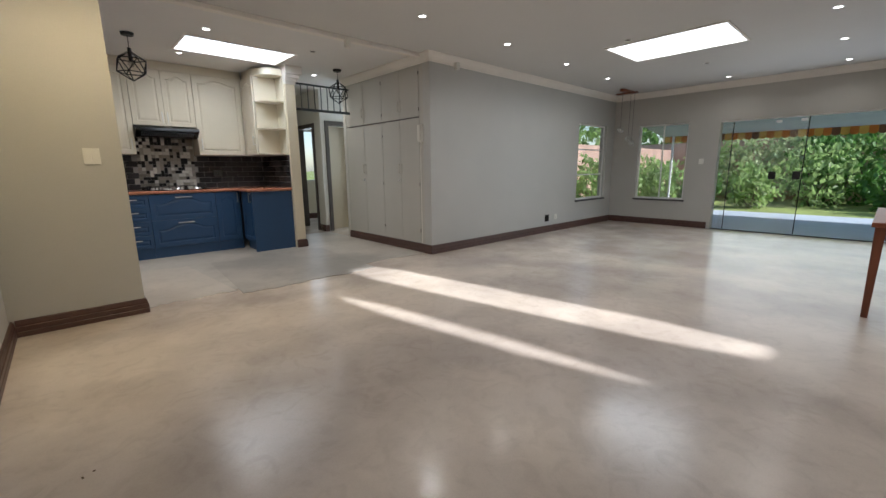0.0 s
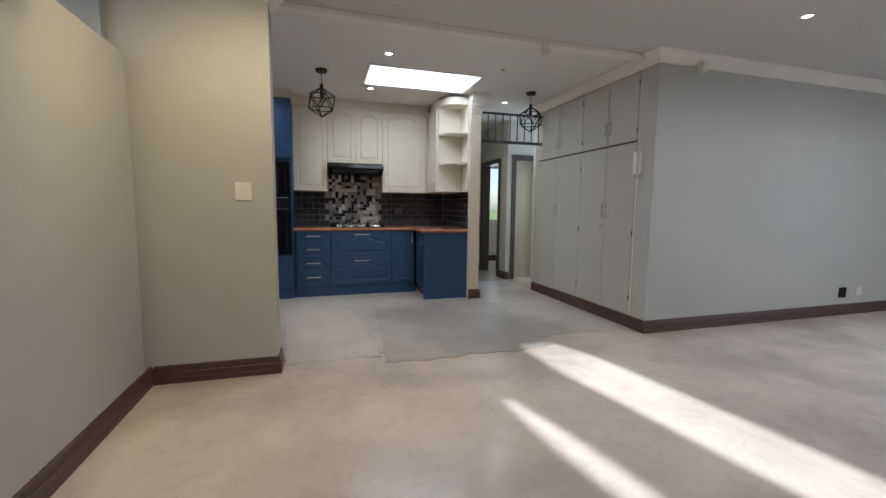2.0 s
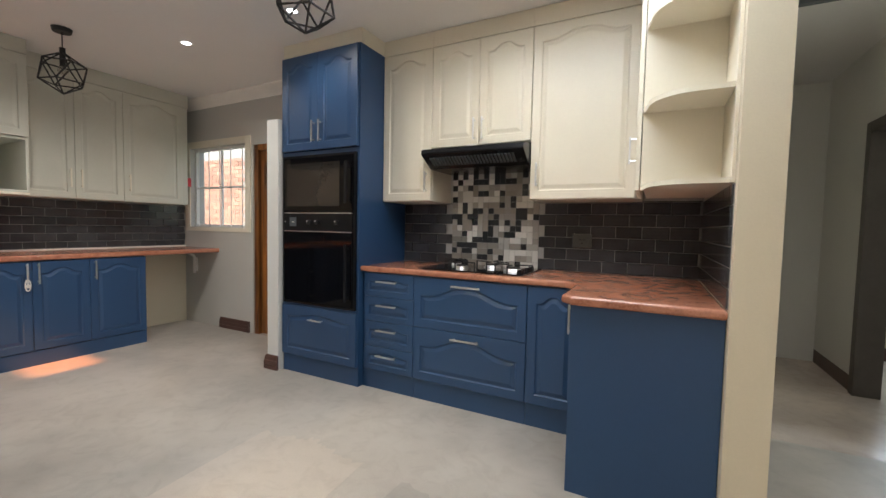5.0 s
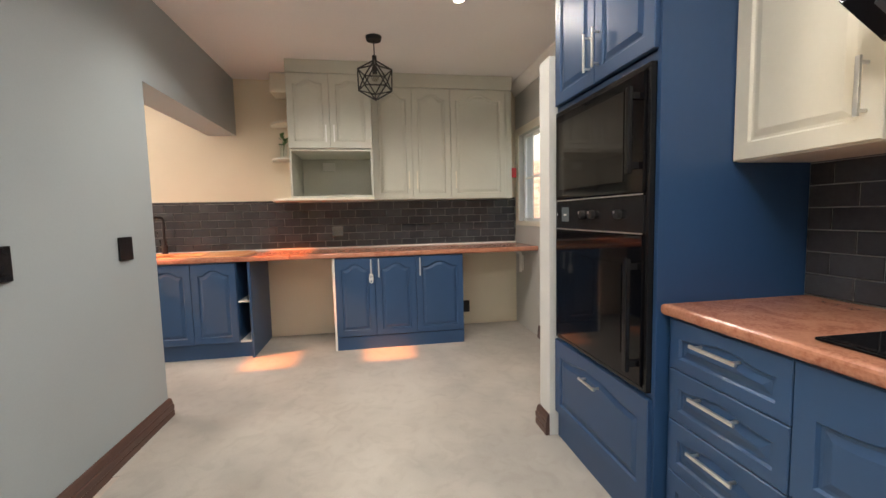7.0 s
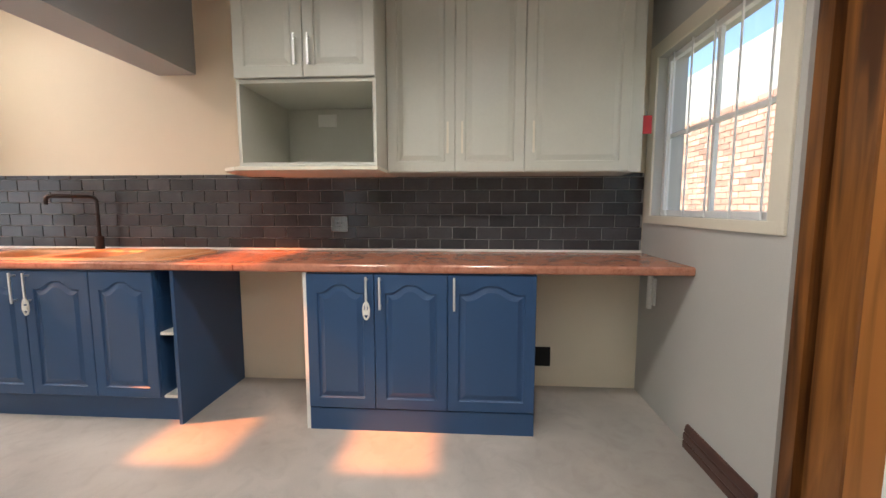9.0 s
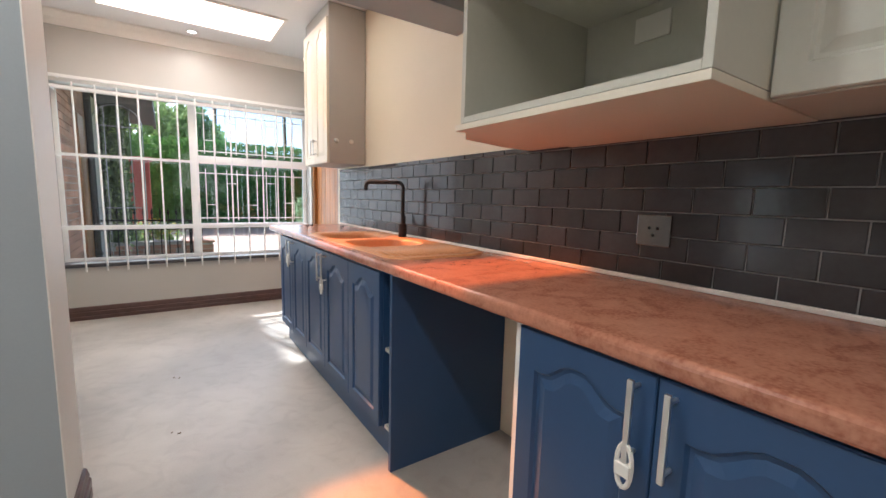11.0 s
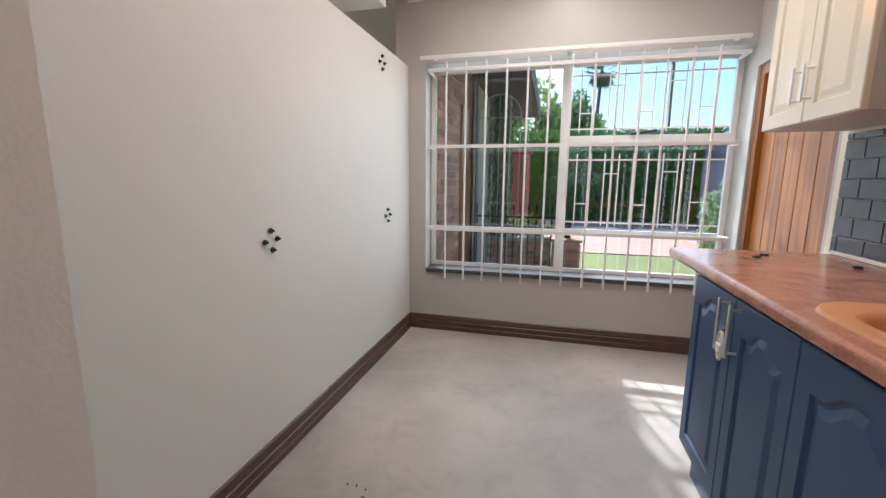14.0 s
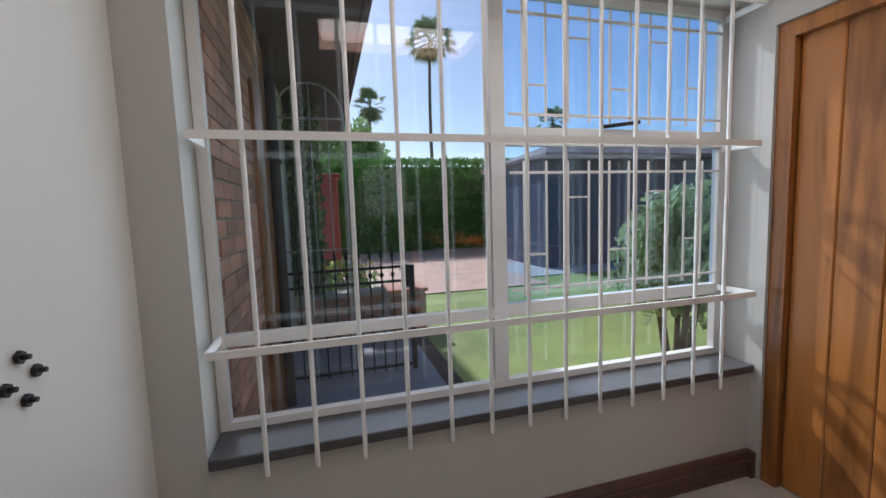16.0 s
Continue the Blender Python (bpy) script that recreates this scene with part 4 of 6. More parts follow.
part("plate", boxes((-0.06, 0.06, -0.008, 0.0, -0.04, 0.04), bevel=0.003), WHITEPL, sockn)

RF = -1.40
rd = RF + 1.72 - 0.004
ru = thing("wall_cabinet", prep(6.19, 0, RF), "pale grey wall cabinet with three tall arched doors", "wall cabinet")
w = 7.60 - 6.19
part("body", boxes((0, w, 0.001, rd, 1.392, H - 0.004), bevel=0.002), GREYCAB, ru)
part("pelmet", boxes((0, w, -0.018, 0.0, 2.474, H - 0.004)), GREYCAB, ru)
for a, b, hx in ((0.0, 0.385, 0.345), (0.385, 0.77, 0.425), (0.77, w - 0.07, 0.815)):
    door_leaf(ru, a, b, 1.394, 2.47, GREYCAB, (hx, 1.58, True), hl=0.17, arch=0.05, hmat=CREAM)

cs = thing("corner_shelf", prep(5.20, 0, -1.42), "small white open shelves beside the wall cabinet", "shelf")
for z in (1.395, 1.80, 2.14):
    bm = bmesh.new()
    base = [(0.258, 0.296), (0.0, 0.296), (0.01, 0.124), (0.085, -0.13), (0.258, -0.26)]
    prism(bm, base if z < 1.5 else [(0.258, 0.296), (0.0, 0.296), (0.0, 0.25), (0.02, 0.17), (0.07, 0.10), (0.15, 0.04), (0.258, 0.0)], z, z + 0.02)
    bmesh.ops.recalc_face_normals(bm, faces=bm.faces)
    part("shelf", bm, CREAM, cs)
bm = boxes((0.245, 0.258, 0.0, 0.296, 1.415, 1.80), (0.245, 0.258, 0.0, 0.296, 1.82, 2.14))
part("side_board", bm, CREAM, cs)
part("top_box", boxes((0.05, 0.258, 0.05, 0.296, 2.42, H - 0.004), bevel=0.02), CREAM, cs)

plant = thing("potted_plant", pose(-1.57, 5.33, 1.822), "small green leafy plant in a glass on a shelf", "plant")
part("glass_vase", rod(bmesh.new(), (0, 0, 0), (0, 0, 0.12), 0.03, 16, 0.035), glass("vase glass", (0.92, 0.97, 0.95), 0.12), plant)
LEAF = mat("green leaf", (0.07, 0.17, 0.03), 0.5, per_object=0.3)
rnd = random.Random(5)
bm = bmesh.new(); rod(bm, (0, 0, 0.02), (0.005, 0.0, 0.19), 0.003, 6); rod(bm, (0, 0, 0.05), (-0.02, 0.02, 0.17), 0.003, 6)
part("stem", bm, LEAF, plant)
for i in range(16):
    a, e, L = rnd.uniform(0, 6.28), rnd.uniform(-0.3, 0.9), rnd.uniform(0.05, 0.085)
    bm = bmesh.new()
    pts = [(0, 0, 0), (0.3, 0.24, 0.06), (0.65, 0.26, 0.05), (1, 0, -0.08), (0.65, -0.26, 0.05), (0.3, -0.24, 0.06)]
    vs = [bm.verts.new((p[0] * L, p[1] * L, p[2] * L)) for p in pts]
    mid = bm.verts.new((0.5 * L, 0, 0.0))
    for k in range(6):
        bm.faces.new((mid, vs[k], vs[(k + 1) % 6]))
    part("leaf", bm, LEAF, plant, at=Matrix.Translation((rnd.uniform(-0.02, 0.02), rnd.uniform(-0.02, 0.02), rnd.uniform(0.12, 0.20))) @ Euler((0, -e, a)).to_matrix().to_4x4())

sc = thing("wall_cabinet", prep(2.76, 0, -1.42), "cream wall cabinet near the window with a plain beige side", "wall cabinet")
part("body", boxes((0, 0.60, 0.001, 0.296, 1.425, H - 0.004), bevel=0.002), WALL, sc)
door_leaf(sc, 0.0, 0.30, 1.427, 2.50, CREAM, (0.265, 1.56, True), hl=0.13, arch=0.05)
door_leaf(sc, 0.30, 0.60, 1.427, 2.50, CREAM, (0.335, 1.56, True), hl=0.13, arch=0.05)
for y in (-1.475, -1.597):
    k = thing("wall_hook", pose(y, 3.36, 1.60), "round white stick-on hook on the cabinet side", "hook", "hooks on the cabinet")
    part("disc", rod(bmesh.new(), (0, 0, 0), (0, 0.014, 0), 0.019, 18, 0.015), WHITEPL, k)
    part("peg", rod(bmesh.new(), (0, 0.014, -0.004), (0, 0.026, 0.0), 0.007, 10), WHITEPL, k)


# ---- tiles ----
def tile_mesh(w, h, t=0.006):
    bm = boxes((0, w, -t, 0, 0, h))
    front = [e for e in bm.edges if all(abs(v.co.y + t) < 1e-5 for v in e.verts)]
    bmesh.ops.bevel(bm, geom=front, offset=0.0018, segments=1, affect="EDGES")
    me = mesh_of("tile", bm, TILE)
    return me


tile_cache = {}
def tiling(name, m, width, z0, z1, label, skip=None, th=0.0795, tw=0.159, start=0.0):
    """Brick-bond glazed tiles on a grout bed; local x along the wall, fronts towards -y."""
    bed = part(name, boxes((0, width, -0.003, 0.0, z0, z1)), GROUT, None, "", at=m)
    tagged(bed, label, "tiled splashback", "", "structure")
    g = 0.0045
    for r in range(math.ceil((z1 - z0) / th - 0.05)):
        top = min(th - g, z1 - z0 - r * th - 0.001)
        x = start - tw - (tw / 2 if r % 2 else 0.0)
        while x < width - 0.01:
            a, b = max(0.0, x) + g / 2, min(width, x + tw) - g / 2
            x += tw
            if b - a < 0.01 or (skip and skip[0] < (a + b) / 2 < skip[1]):
                continue
            if skip and a < skip[0] < b: b = skip[0]
            if skip and a < skip[1] < b: a = skip[1]
            if b - a < 0.01:
                continue
            key = (round(b - a, 4), round(top, 4))
            if key not in tile_cache:
                tile_cache[key] = tile_mesh(*key)
            ob = new("tile", tile_cache[key])
            ob.parent = bed
            ob.matrix_basis = pose(a, -0.003, z0 + r * th + g / 2)
    return bed


tiling("splashback_scullery", pose(-1.7195, 2.77, 0, 0, 0, 90), 7.75 - 2.77, 0.909, 1.41, "charcoal brick-laid glazed wall tiles with pale joints", start=0.04)
tiling("splashback_kitchen", pose(1.437, 7.754, 0), 3.597 - 1.437, 0.909, 1.392, "charcoal brick-laid glazed wall tiles with pale joints", (0.452, 1.154))
tiling("splashback_column", pose(3.5995, 7.745, 0, 0, 0, -90), 1.10, 0.909, 1.388, "charcoal brick-laid glazed wall tiles")

structure("trim_worktop_strip", boxes((-1.7115, -1.697, 2.80, 7.75, 0.9085, 0.924), bevel=0.004), CORNICE, "white sealing strip between worktop and tiles", "sealing strip")

# mosaic behind the hob
bed = part("splashback_mosaic", boxes((0, 0.70, -0.004, 0.0, 0.909, 1.62)), GROUT, None, at=pose(1.89, 7.753, 0))
tagged(bed, "mosaic splashback of black, white, grey and taupe squares", "mosaic splashback", "", "structure")
rnd = random.Random(11)
N, M = 16, 16
cw, ch = 0.70 / N, 0.711 / M
done = set()
mos_mesh = {}
for r in range(M):
    for c in range(N):
        if (r, c) in done:
            continue
        k = rnd.random()
        right = c < N - 1 and (r, c + 1) not in done
        above = r < M - 1 and (r + 1, c) not in done
        both = right and above and (r + 1, c + 1) not in done
        sw, shh = (2, 2) if k < 0.03 and both else ((2, 1) if k < 0.22 and right else ((1, 2) if k < 0.32 and above else (1, 1)))
        for i in range(shh):
            for j in range(sw):
                done.add((r + i, c + j))
        col = rnd.choices((0, 1, 2, 3), (0.24, 0.28, 0.22, 0.26) if sw * shh > 1 else (0.27, 0.18, 0.34, 0.21))[0]
        key = (sw, shh, col)
        if key not in mos_mesh:
            b2 = boxes((0.0012, sw * cw - 0.0012, -0.005, 0, 0.0012, shh * ch - 0.0012))
            mos_mesh[key] = mesh_of("mosaic_tile", b2, MOSAIC[col])
        ob = new("mosaic_tile", mos_mesh[key])
        ob.parent = bed
        ob.matrix_basis = pose(c * cw, -0.004, 0.909 + r * ch)
# ---- built-in cupboards beside the passage: fronts look towards -x ----
cup = thing("built_in_cupboard", pose(4.722, 6.93, 0, 0, 0, -90), "grey-beige built-in cupboard with tall and short flat doors", "cupboard")
CW = 1.945
part("body", boxes((0.0, CW, 0.021, 0.6, 0.125, H - 0.004)), CUPB, cup)
part("base", boxes((0.0, CW, 0.0, 0.6, 0.0, 0.122)), CUPB, cup)
part("jamb", boxes((CW + 0.001, 2.168, 0.0, 0.6, 0.0, H - 0.003)), CUPB, cup)
part("head", boxes((0.0, CW, 0.0, 0.02, 2.50, H - 0.004)), CUPB, cup)
# dark strip laid over the joint to draw its shadowed gap
part("gap_strip", boxes((0.10, CW, -0.004, 0.019, 1.842, 1.852)), DARKFRAME, cup, "dark strip drawn for the gap between upper and lower doors")
PALEH = mat("pale handle paint", (0.58, 0.555, 0.50), 0.3)
DX = (0.004, 0.56, 1.066, 1.51, 1.94)
for i in range(4):
    a, b = DX[i] + 0.002, DX[i + 1] - 0.002
    for z0, z1, hz in ((0.126, 1.838, 1.17), (1.856, 2.497, 2.03)):
        d = part("door", boxes((a, b, 0.0, 0.02, z0, z1), bevel=0.0025), CUPB, cup)
        hx = b - 0.03 if i % 2 == 0 else a + 0.03
        bm = bmesh.new()
        box(bm, hx - 0.011, hx + 0.011, -0.026, -0.019, hz - 0.07, hz + 0.07, 0.002)
        for s in (-0.055, 0.055):
            rod(bm, (hx, 0.0, hz + s), (hx, -0.02, hz + s), 0.006)
        part("handle", bm, PALEH, d, "pale metal handle")
        if hz < 1.5 and i % 2 == 0:
            bm = bmesh.new(); rod(bm, (hx, 0, 1.0), (hx, -0.006, 1.0), 0.012, 14); box(bm, hx - 0.002, hx + 0.002, -0.03, -0.004, 0.985, 1.012)
            part("lock", bm, STEEL, d, "small steel lock with a key")
        hs = (0.3, 0.95, 1.65) if z0 < 1 else (1.95, 2.40)
        for z in hs:
            if i in (1, 3):
                part("hinge", boxes((b - 0.005, b + 0.003, -0.005, 0.001, z - 0.022, z + 0.022), bevel=0.001), CHROME, d)

ic = thing("intercom_handset", pose(4.720, 4.94, 1.52, 0, 0, -90), "white plastic intercom handset with its cord loop", "intercom")
part("base_plate", boxes((-0.045, 0.045, -0.03, 0, 0.0, 0.225), bevel=0.008), WHITEPL, ic)
bm = boxes((-0.028, 0.028, -0.055, -0.031, 0.008, 0.217), bevel=0.009)
part("handset", bm, WHITEPL, ic)
bm = bmesh.new()
for i in range(10):
    a0, a1 = math.pi * i / 10, math.pi * (i + 1) / 10
    rod(bm, (0.012 * math.cos(a0), -0.015, -0.09 * math.sin(a0)), (0.012 * math.cos(a1), -0.015, -0.09 * math.sin(a1)), 0.006, 6)
part("cord", bm, WHITEPL, ic)
bm = boxes((CW + 0.012, CW + 0.03, -0.006, 0.0, 0.125, 1.50))
part("cable_cover", bm, WHITEPL, cup, "white cable cover")

# ---- switches and sockets ----
def plate(name, m, w, h, material, label, rockers=1, holes=False, cat="switch"):
    t = thing(name, m, label, cat)
    p = part("plate", boxes((-w / 2, w / 2, -0.010, 0, -h / 2, h / 2), bevel=0.003), material, t)
    if holes:
        for sx_, sz_ in ((-0.014, 0.008), (0.014, 0.008), (0, -0.016)):
            part("hole", rod(bmesh.new(), (sx_, -0.0105, sz_), (sx_, -0.0095, sz_), 0.005, 10), BLACK, p)
    else:
        for i in range(rockers):
            x = (i - (rockers - 1) / 2) * w * 0.42
            part("rocker", boxes((x - w * 0.19, x + w * 0.19, -0.016, -0.010, -h * 0.28, h * 0.28), bevel=0.002), material, p)
    return t


plate("light_switch", pose(1.27, 4.679, 1.276), 0.10, 0.12, WHITEPL, "white plastic light switch on the wall", 2)
plate("wall_socket", pose(0.275, 4.865, 1.09, 0, 0, 180), 0.115, 0.125, BLACK, "black plastic plug socket on a grey wall", holes=True, cat="socket")
plate("wall_socket", pose(1.02, 4.865, 1.09, 0, 0, 180), 0.085, 0.13, BLACK, "black plastic switch plate on a grey wall", 1, cat="switch")
plate("wall_socket", pose(7.50, 4.759, 0.26), 0.12, 0.12, BLACK, "black plug socket low on the pale wall", holes=True, cat="socket")
plate("wall_socket", pose(7.78, 4.759, 0.265), 0.09, 0.09, WHITEPL, "small white socket low on the pale wall", holes=True, cat="socket")
plate("wall_socket", pose(-1.712, 5.80, 1.085, 0, 0, 90), 0.115, 0.105, CHROME, "dark chrome plug socket on dark tiles", holes=True, cat="socket")
plate("wall_socket", pose(2.895, 7.745, 1.125), 0.13, 0.10, CHROME, "dark chrome plug socket on dark tiles", holes=True, cat="socket")
plate("wall_socket", pose(-1.719, 7.15, 0.21, 0, 0, 90), 0.10, 0.13, BLACK, "black plug socket near the floor under the worktop", holes=True, cat="socket")
plate("light_switch", pose(9.949, 3.05, 1.25, 0, 0, -90), 0.08, 0.10, WHITEPL, "white light switch beside the sliding door", 1)

br = thing("shelf_bracket", pose(-1.50, 7.754, 0.60), "white bracket and pipe below the worktop end", "bracket")
bm = bmesh.new(); rod(bm, (0, -0.03, 0.0), (0, -0.03, 0.20), 0.015, 10); rod(bm, (0, -0.03, 0.20), (0, -0.14, 0.26), 0.015, 10); box(bm, -0.02, 0.02, -0.012, 0, 0.02, 0.18)
part("arm", bm, WHITEPL, br)
tag = thing("red_tag", pose(-1.45, 7.637, 1.605, 0, 0, 90), "small red tag hanging from the side of the wall cabinet", "tag")
part("card", boxes((-0.03, 0.03, -0.003, 0.003, 0, 0.10), bevel=0.002), mat("red card", (0.50, 0.03, 0.03), 0.5), tag)
part("string", rod(bmesh.new(), (0, 0, 0.10), (-0.02, 0, 0.16), 0.002, 6), WHITEPL, tag)
part("hook", rod(bmesh.new(), (-0.05, 0, 0.16), (-0.015, 0, 0.16), 0.004, 8), WHITEPL, tag)

# bolts left in the partition
for y, z in ((2.257, 0.965), (3.493, 0.958), (2.32, 1.945), (3.495, 1.975)):
    t = thing("wall_bolts", pose(0.57, y, z, 0, 0, -90), "cluster of four dark screws in the white wall", "screws", "screws in the wall")
    for dx, dz in ((0.0, 0.042), (-0.04, 0.0), (0.036, 0.006), (0.004, -0.036)):
        bm = bmesh.new(); rod(bm, (dx, 0, dz), (dx, -0.024, dz), 0.005, 8); rod(bm, (dx, -0.006, dz), (dx, -0.013, dz), 0.012, 6)
        part("screw", bm, BLACKMETAL, t)
for x, y in ((-1.343, 3.0), (-1.599, 3.14), (-1.40, 2.93)):
    k = part("worktop_plug", rod(bmesh.new(), (x, y, 0.9085), (x, y, 0.916), 0.015, 14), BLACKMETAL)
    tagged(k, "small black plug in the granite worktop", "plug", "plugs in the worktop")

# ---- lamps ----
strut_mesh = {}
def pendant(x, y, zc, r=0.152):
    t = thing("pendant_lamp", pose(x, y, H), "black iron pendant lamp with an open icosahedral cage", "pendant lamp", "cage pendants")
    bm = bmesh.new(); rod(bm, (0, 0, -0.002), (0, 0, -0.03), 0.062, 24, 0.055)
    part("canopy", bm, BLACKMETAL, t)
    part("cord", rod(bmesh.new(), (0, 0, -0.03), (0, 0, zc - H + r + 0.03), 0.004, 8), BLACKMETAL, t)
    ic_ = bmesh.new()
    bmesh.ops.create_icosphere(ic_, subdivisions=1, radius=r)
    top = max(ic_.verts, key=lambda v: v.co.z).co.normalized()
    q = top.rotation_difference(Vector((0, 0, 1)))
    for e in ic_.edges:
        a, b = q @ e.verts[0].co, q @ e.verts[1].co
        if "strut" not in strut_mesh:
            strut_mesh["strut"] = mesh_of("strut", rod(bmesh.new(), (0, 0, -(b - a).length / 2), (0, 0, (b - a).length / 2), 0.0055, 6), BLACKMETAL)
        st = new("strut", strut_mesh["strut"]); st.parent = t
        st.matrix_basis = Matrix.Translation((a + b) / 2 + Vector((0, 0, zc - H))) @ (b - a).to_track_quat("Z", "Y").to_matrix().to_4x4()
    ic_.free()
    bm = bmesh.new(); rod(bm, (0, 0, zc - H + r + 0.03), (0, 0, zc - H + 0.05), 0.018, 12)
    part("lamp_holder", bm, BLACKMETAL, t)
    bm = bmesh.new(); bmesh.ops.create_uvsphere(bm, u_segments=16, v_segments=10, radius=0.032, matrix=Matrix.Translation((0, 0, zc - H + 0.02)))
    part("bulb", bm, glass("bulb glass", (0.9, 0.88, 0.85), 0.15), t, "clear glass bulb", smooth=True)
    return t


pendant(1.80, 6.27, 2.275)
pendant(4.285, 6.33, 2.285)
pendant(-0.61, 6.226, 2.285)

# (3.86, 1.04) and (5.25, 1.09) are unseen, added along the row to brighten the floor
SPOTS = [(3.86, 3.86), (5.21, 3.90), (6.62, 3.95), (8.0, 4.01), (9.44, 2.64), (3.86, 1.04), (5.25, 1.09), (6.65, 1.13), (8.05, 1.17), (9.43, 1.21), (1.36, 3.53), (1.36, 2.26), (1.34, 0.98),
         (2.40, 5.61), (1.15, 6.78), (2.37, 6.79), (4.19, 6.88), (0.0, 6.77), (0.01, 5.68), (-0.618, 2.01)]
SPOT_POWER = {(3.86, 1.04): 31.0, (5.25, 1.09): 23.0, (1.36, 3.53): 52.0, (1.36, 2.26): 10.0, (1.34, 0.98): 14.0, (5.21, 3.90): 8.0, (6.62, 3.95): 6.0, (8.0, 4.01): 6.0, (9.44, 2.64): 4.0, (9.43, 1.21): 4.0, (8.05, 1.17): 9.0, (0.0, 6.77): 27.0, (0.01, 5.68): 29.0, (2.40, 5.61): 9.0, (2.37, 6.79): 8.0, (1.15, 6.78): 9.0, (-0.618, 2.01): 2.5}
UNLIT = [(3.60, 5.68), (8.12, 2.60), (6.16, 2.88)]
lens_mesh, ring_mesh, well_mesh = None, None, None
for i, (x, y) in enumerate(SPOTS + UNLIT):
    t = thing("ceiling_spot", pose(x, y, H), "small recessed ceiling spotlight with a steel ring", "ceiling spotlight", "ceiling spotlights")
    if ring_mesh is None:
        bm = bmesh.new()
        for k in range(20):
            a0, a1 = 2 * math.pi * k / 20, 2 * math.pi * (k + 1) / 20
            vs = []
            for a in (a0, a1):
                c, s = math.cos(a), math.sin(a)
                vs.append([bm.verts.new((c * r_, s * r_, z_)) for r_, z_ in ((0.046, -0.0005), (0.044, -0.006), (0.034, -0.006), (0.031, -0.001))])
            for j in range(3):
                bm.faces.new((vs[0][j], vs[1][j], vs[1][j + 1], vs[0][j + 1]))
        bmesh.ops.recalc_face_normals(bm, faces=bm.faces)
        ring_mesh = mesh_of("ring", bm, STEEL)
        lens_mesh = mesh_of("lens", rod(bmesh.new(), (0, 0, -0.0005), (0, 0, -0.003), 0.031, 18), SPOT_ON)
        well_mesh = mesh_of("well", rod(bmesh.new(), (0, 0, -0.0005), (0, 0, -0.002), 0.031, 18), BLACK)
    ring_o = new("ring", ring_mesh); ring_o.parent = t
    lens_o = new("lens", lens_mesh if i < len(SPOTS) else well_mesh); lens_o.parent = t
    if i < len(SPOTS):
        ld = bpy.data.lights.new("spot_light", "SPOT")
        ld.energy, ld.spot_size, ld.spot_blend, ld.shadow_soft_size, ld.color = SPOT_POWER.get((x, y), SPOT_W), radians(150), 0.8, 0.05, (1.0, 0.94, 0.86)
        if (x, y) == (1.36, 3.53):
            ld.color, ld.spot_size = (1.0, 0.78, 0.44), radians(125)          # a warmer bulb, tipped towards the wall end
        lo = new("spot_light", ld)
        lo.matrix_world = pose(x, y, H - 0.03, 32 if (x, y) == (1.36, 3.53) else 0)

sensor = thing("motion_sensor", pose(3.62, 4.895, H - 0.036), "small white alarm sensor on the ceiling strip", "sensor")
part("case", boxes((-0.03, 0.03, -0.05, 0.0, -0.09, 0.01), bevel=0.01), WHITEPL, sensor)
sensor = thing("motion_sensor", pose(5.15, 4.755, H - 0.11), "small white alarm sensor on a bracket near the cornice", "sensor")
part("case", boxes((-0.03, 0.03, -0.09, -0.03, -0.05, 0.04), bevel=0.01), WHITEPL, sensor)
part("bracket", boxes((-0.008, 0.008, -0.03, 0.0, -0.01, 0.01)), WHITEPL, sensor)

ch = thing("hanging_lamp", pose(9.3, 4.25, H), "dark wooden ceiling bar with three hanging glass globes", "hanging lamp")
part("bar", boxes((-0.22, 0.22, -0.04, 0.04, -0.05, -0.002), bevel=0.006), REDWOOD, ch)
part("cross_bar", boxes((-0.04, 0.04, -0.2, 0.2, -0.075, -0.051), bevel=0.006), REDWOOD, ch)
for x, y, z in ((-0.18, 0.0, -0.75), (0.0, -0.15, -1.0), (0.18, 0.0, -0.9)):
    part("cord", rod(bmesh.new(), (x, y, -0.05), (x, y, z + 0.06), 0.003, 6), BLACKMETAL, ch)
    bm = bmesh.new(); bmesh.ops.create_uvsphere(bm, u_segments=16, v_segments=10, radius=0.06, matrix=Matrix.Translation((x, y, z)))
    part("globe", bm, glass("globe glass", (0.93, 0.93, 0.93), 0.25), ch, "clear glass globe", smooth=True)

# ---- transom grille over the passage ----
gr = thing("transom_grille", pose(3.742, 6.78, 0), "blue-grey steel grille above the passage", "grille")
part("bottom_rail", boxes((0, 0.975, -0.015, 0.015, 2.05, 2.085)), GRILLE, gr)
part("top_rail", boxes((0, 0.975, -0.012, 0.012, 2.42, 2.445)), GRILLE, gr)
for i in range(9):
    x = 0.06 + i * 0.107
    part("bar", rod(bmesh.new(), (x, 0, 2.086), (x, 0, 2.419), 0.008, 8), GRILLE, gr)


def door_frame(name, m, w, h, t=0.14, f=0.075, label="dark brown wooden door frame"):
    o = thing(name, m, label, "door frame")
    o["kind"] = "structure"
    part("jamb", boxes((0, f, -0.02, t, 0, h), bevel=0.004), DARKFRAME, o)
    part("jamb", boxes((w - f, w, -0.02, t, 0, h), bevel=0.004), DARKFRAME, o)
    part("head", boxes((f, w - f, -0.02, t, h - f, h), bevel=0.004), DARKFRAME, o)
    return o


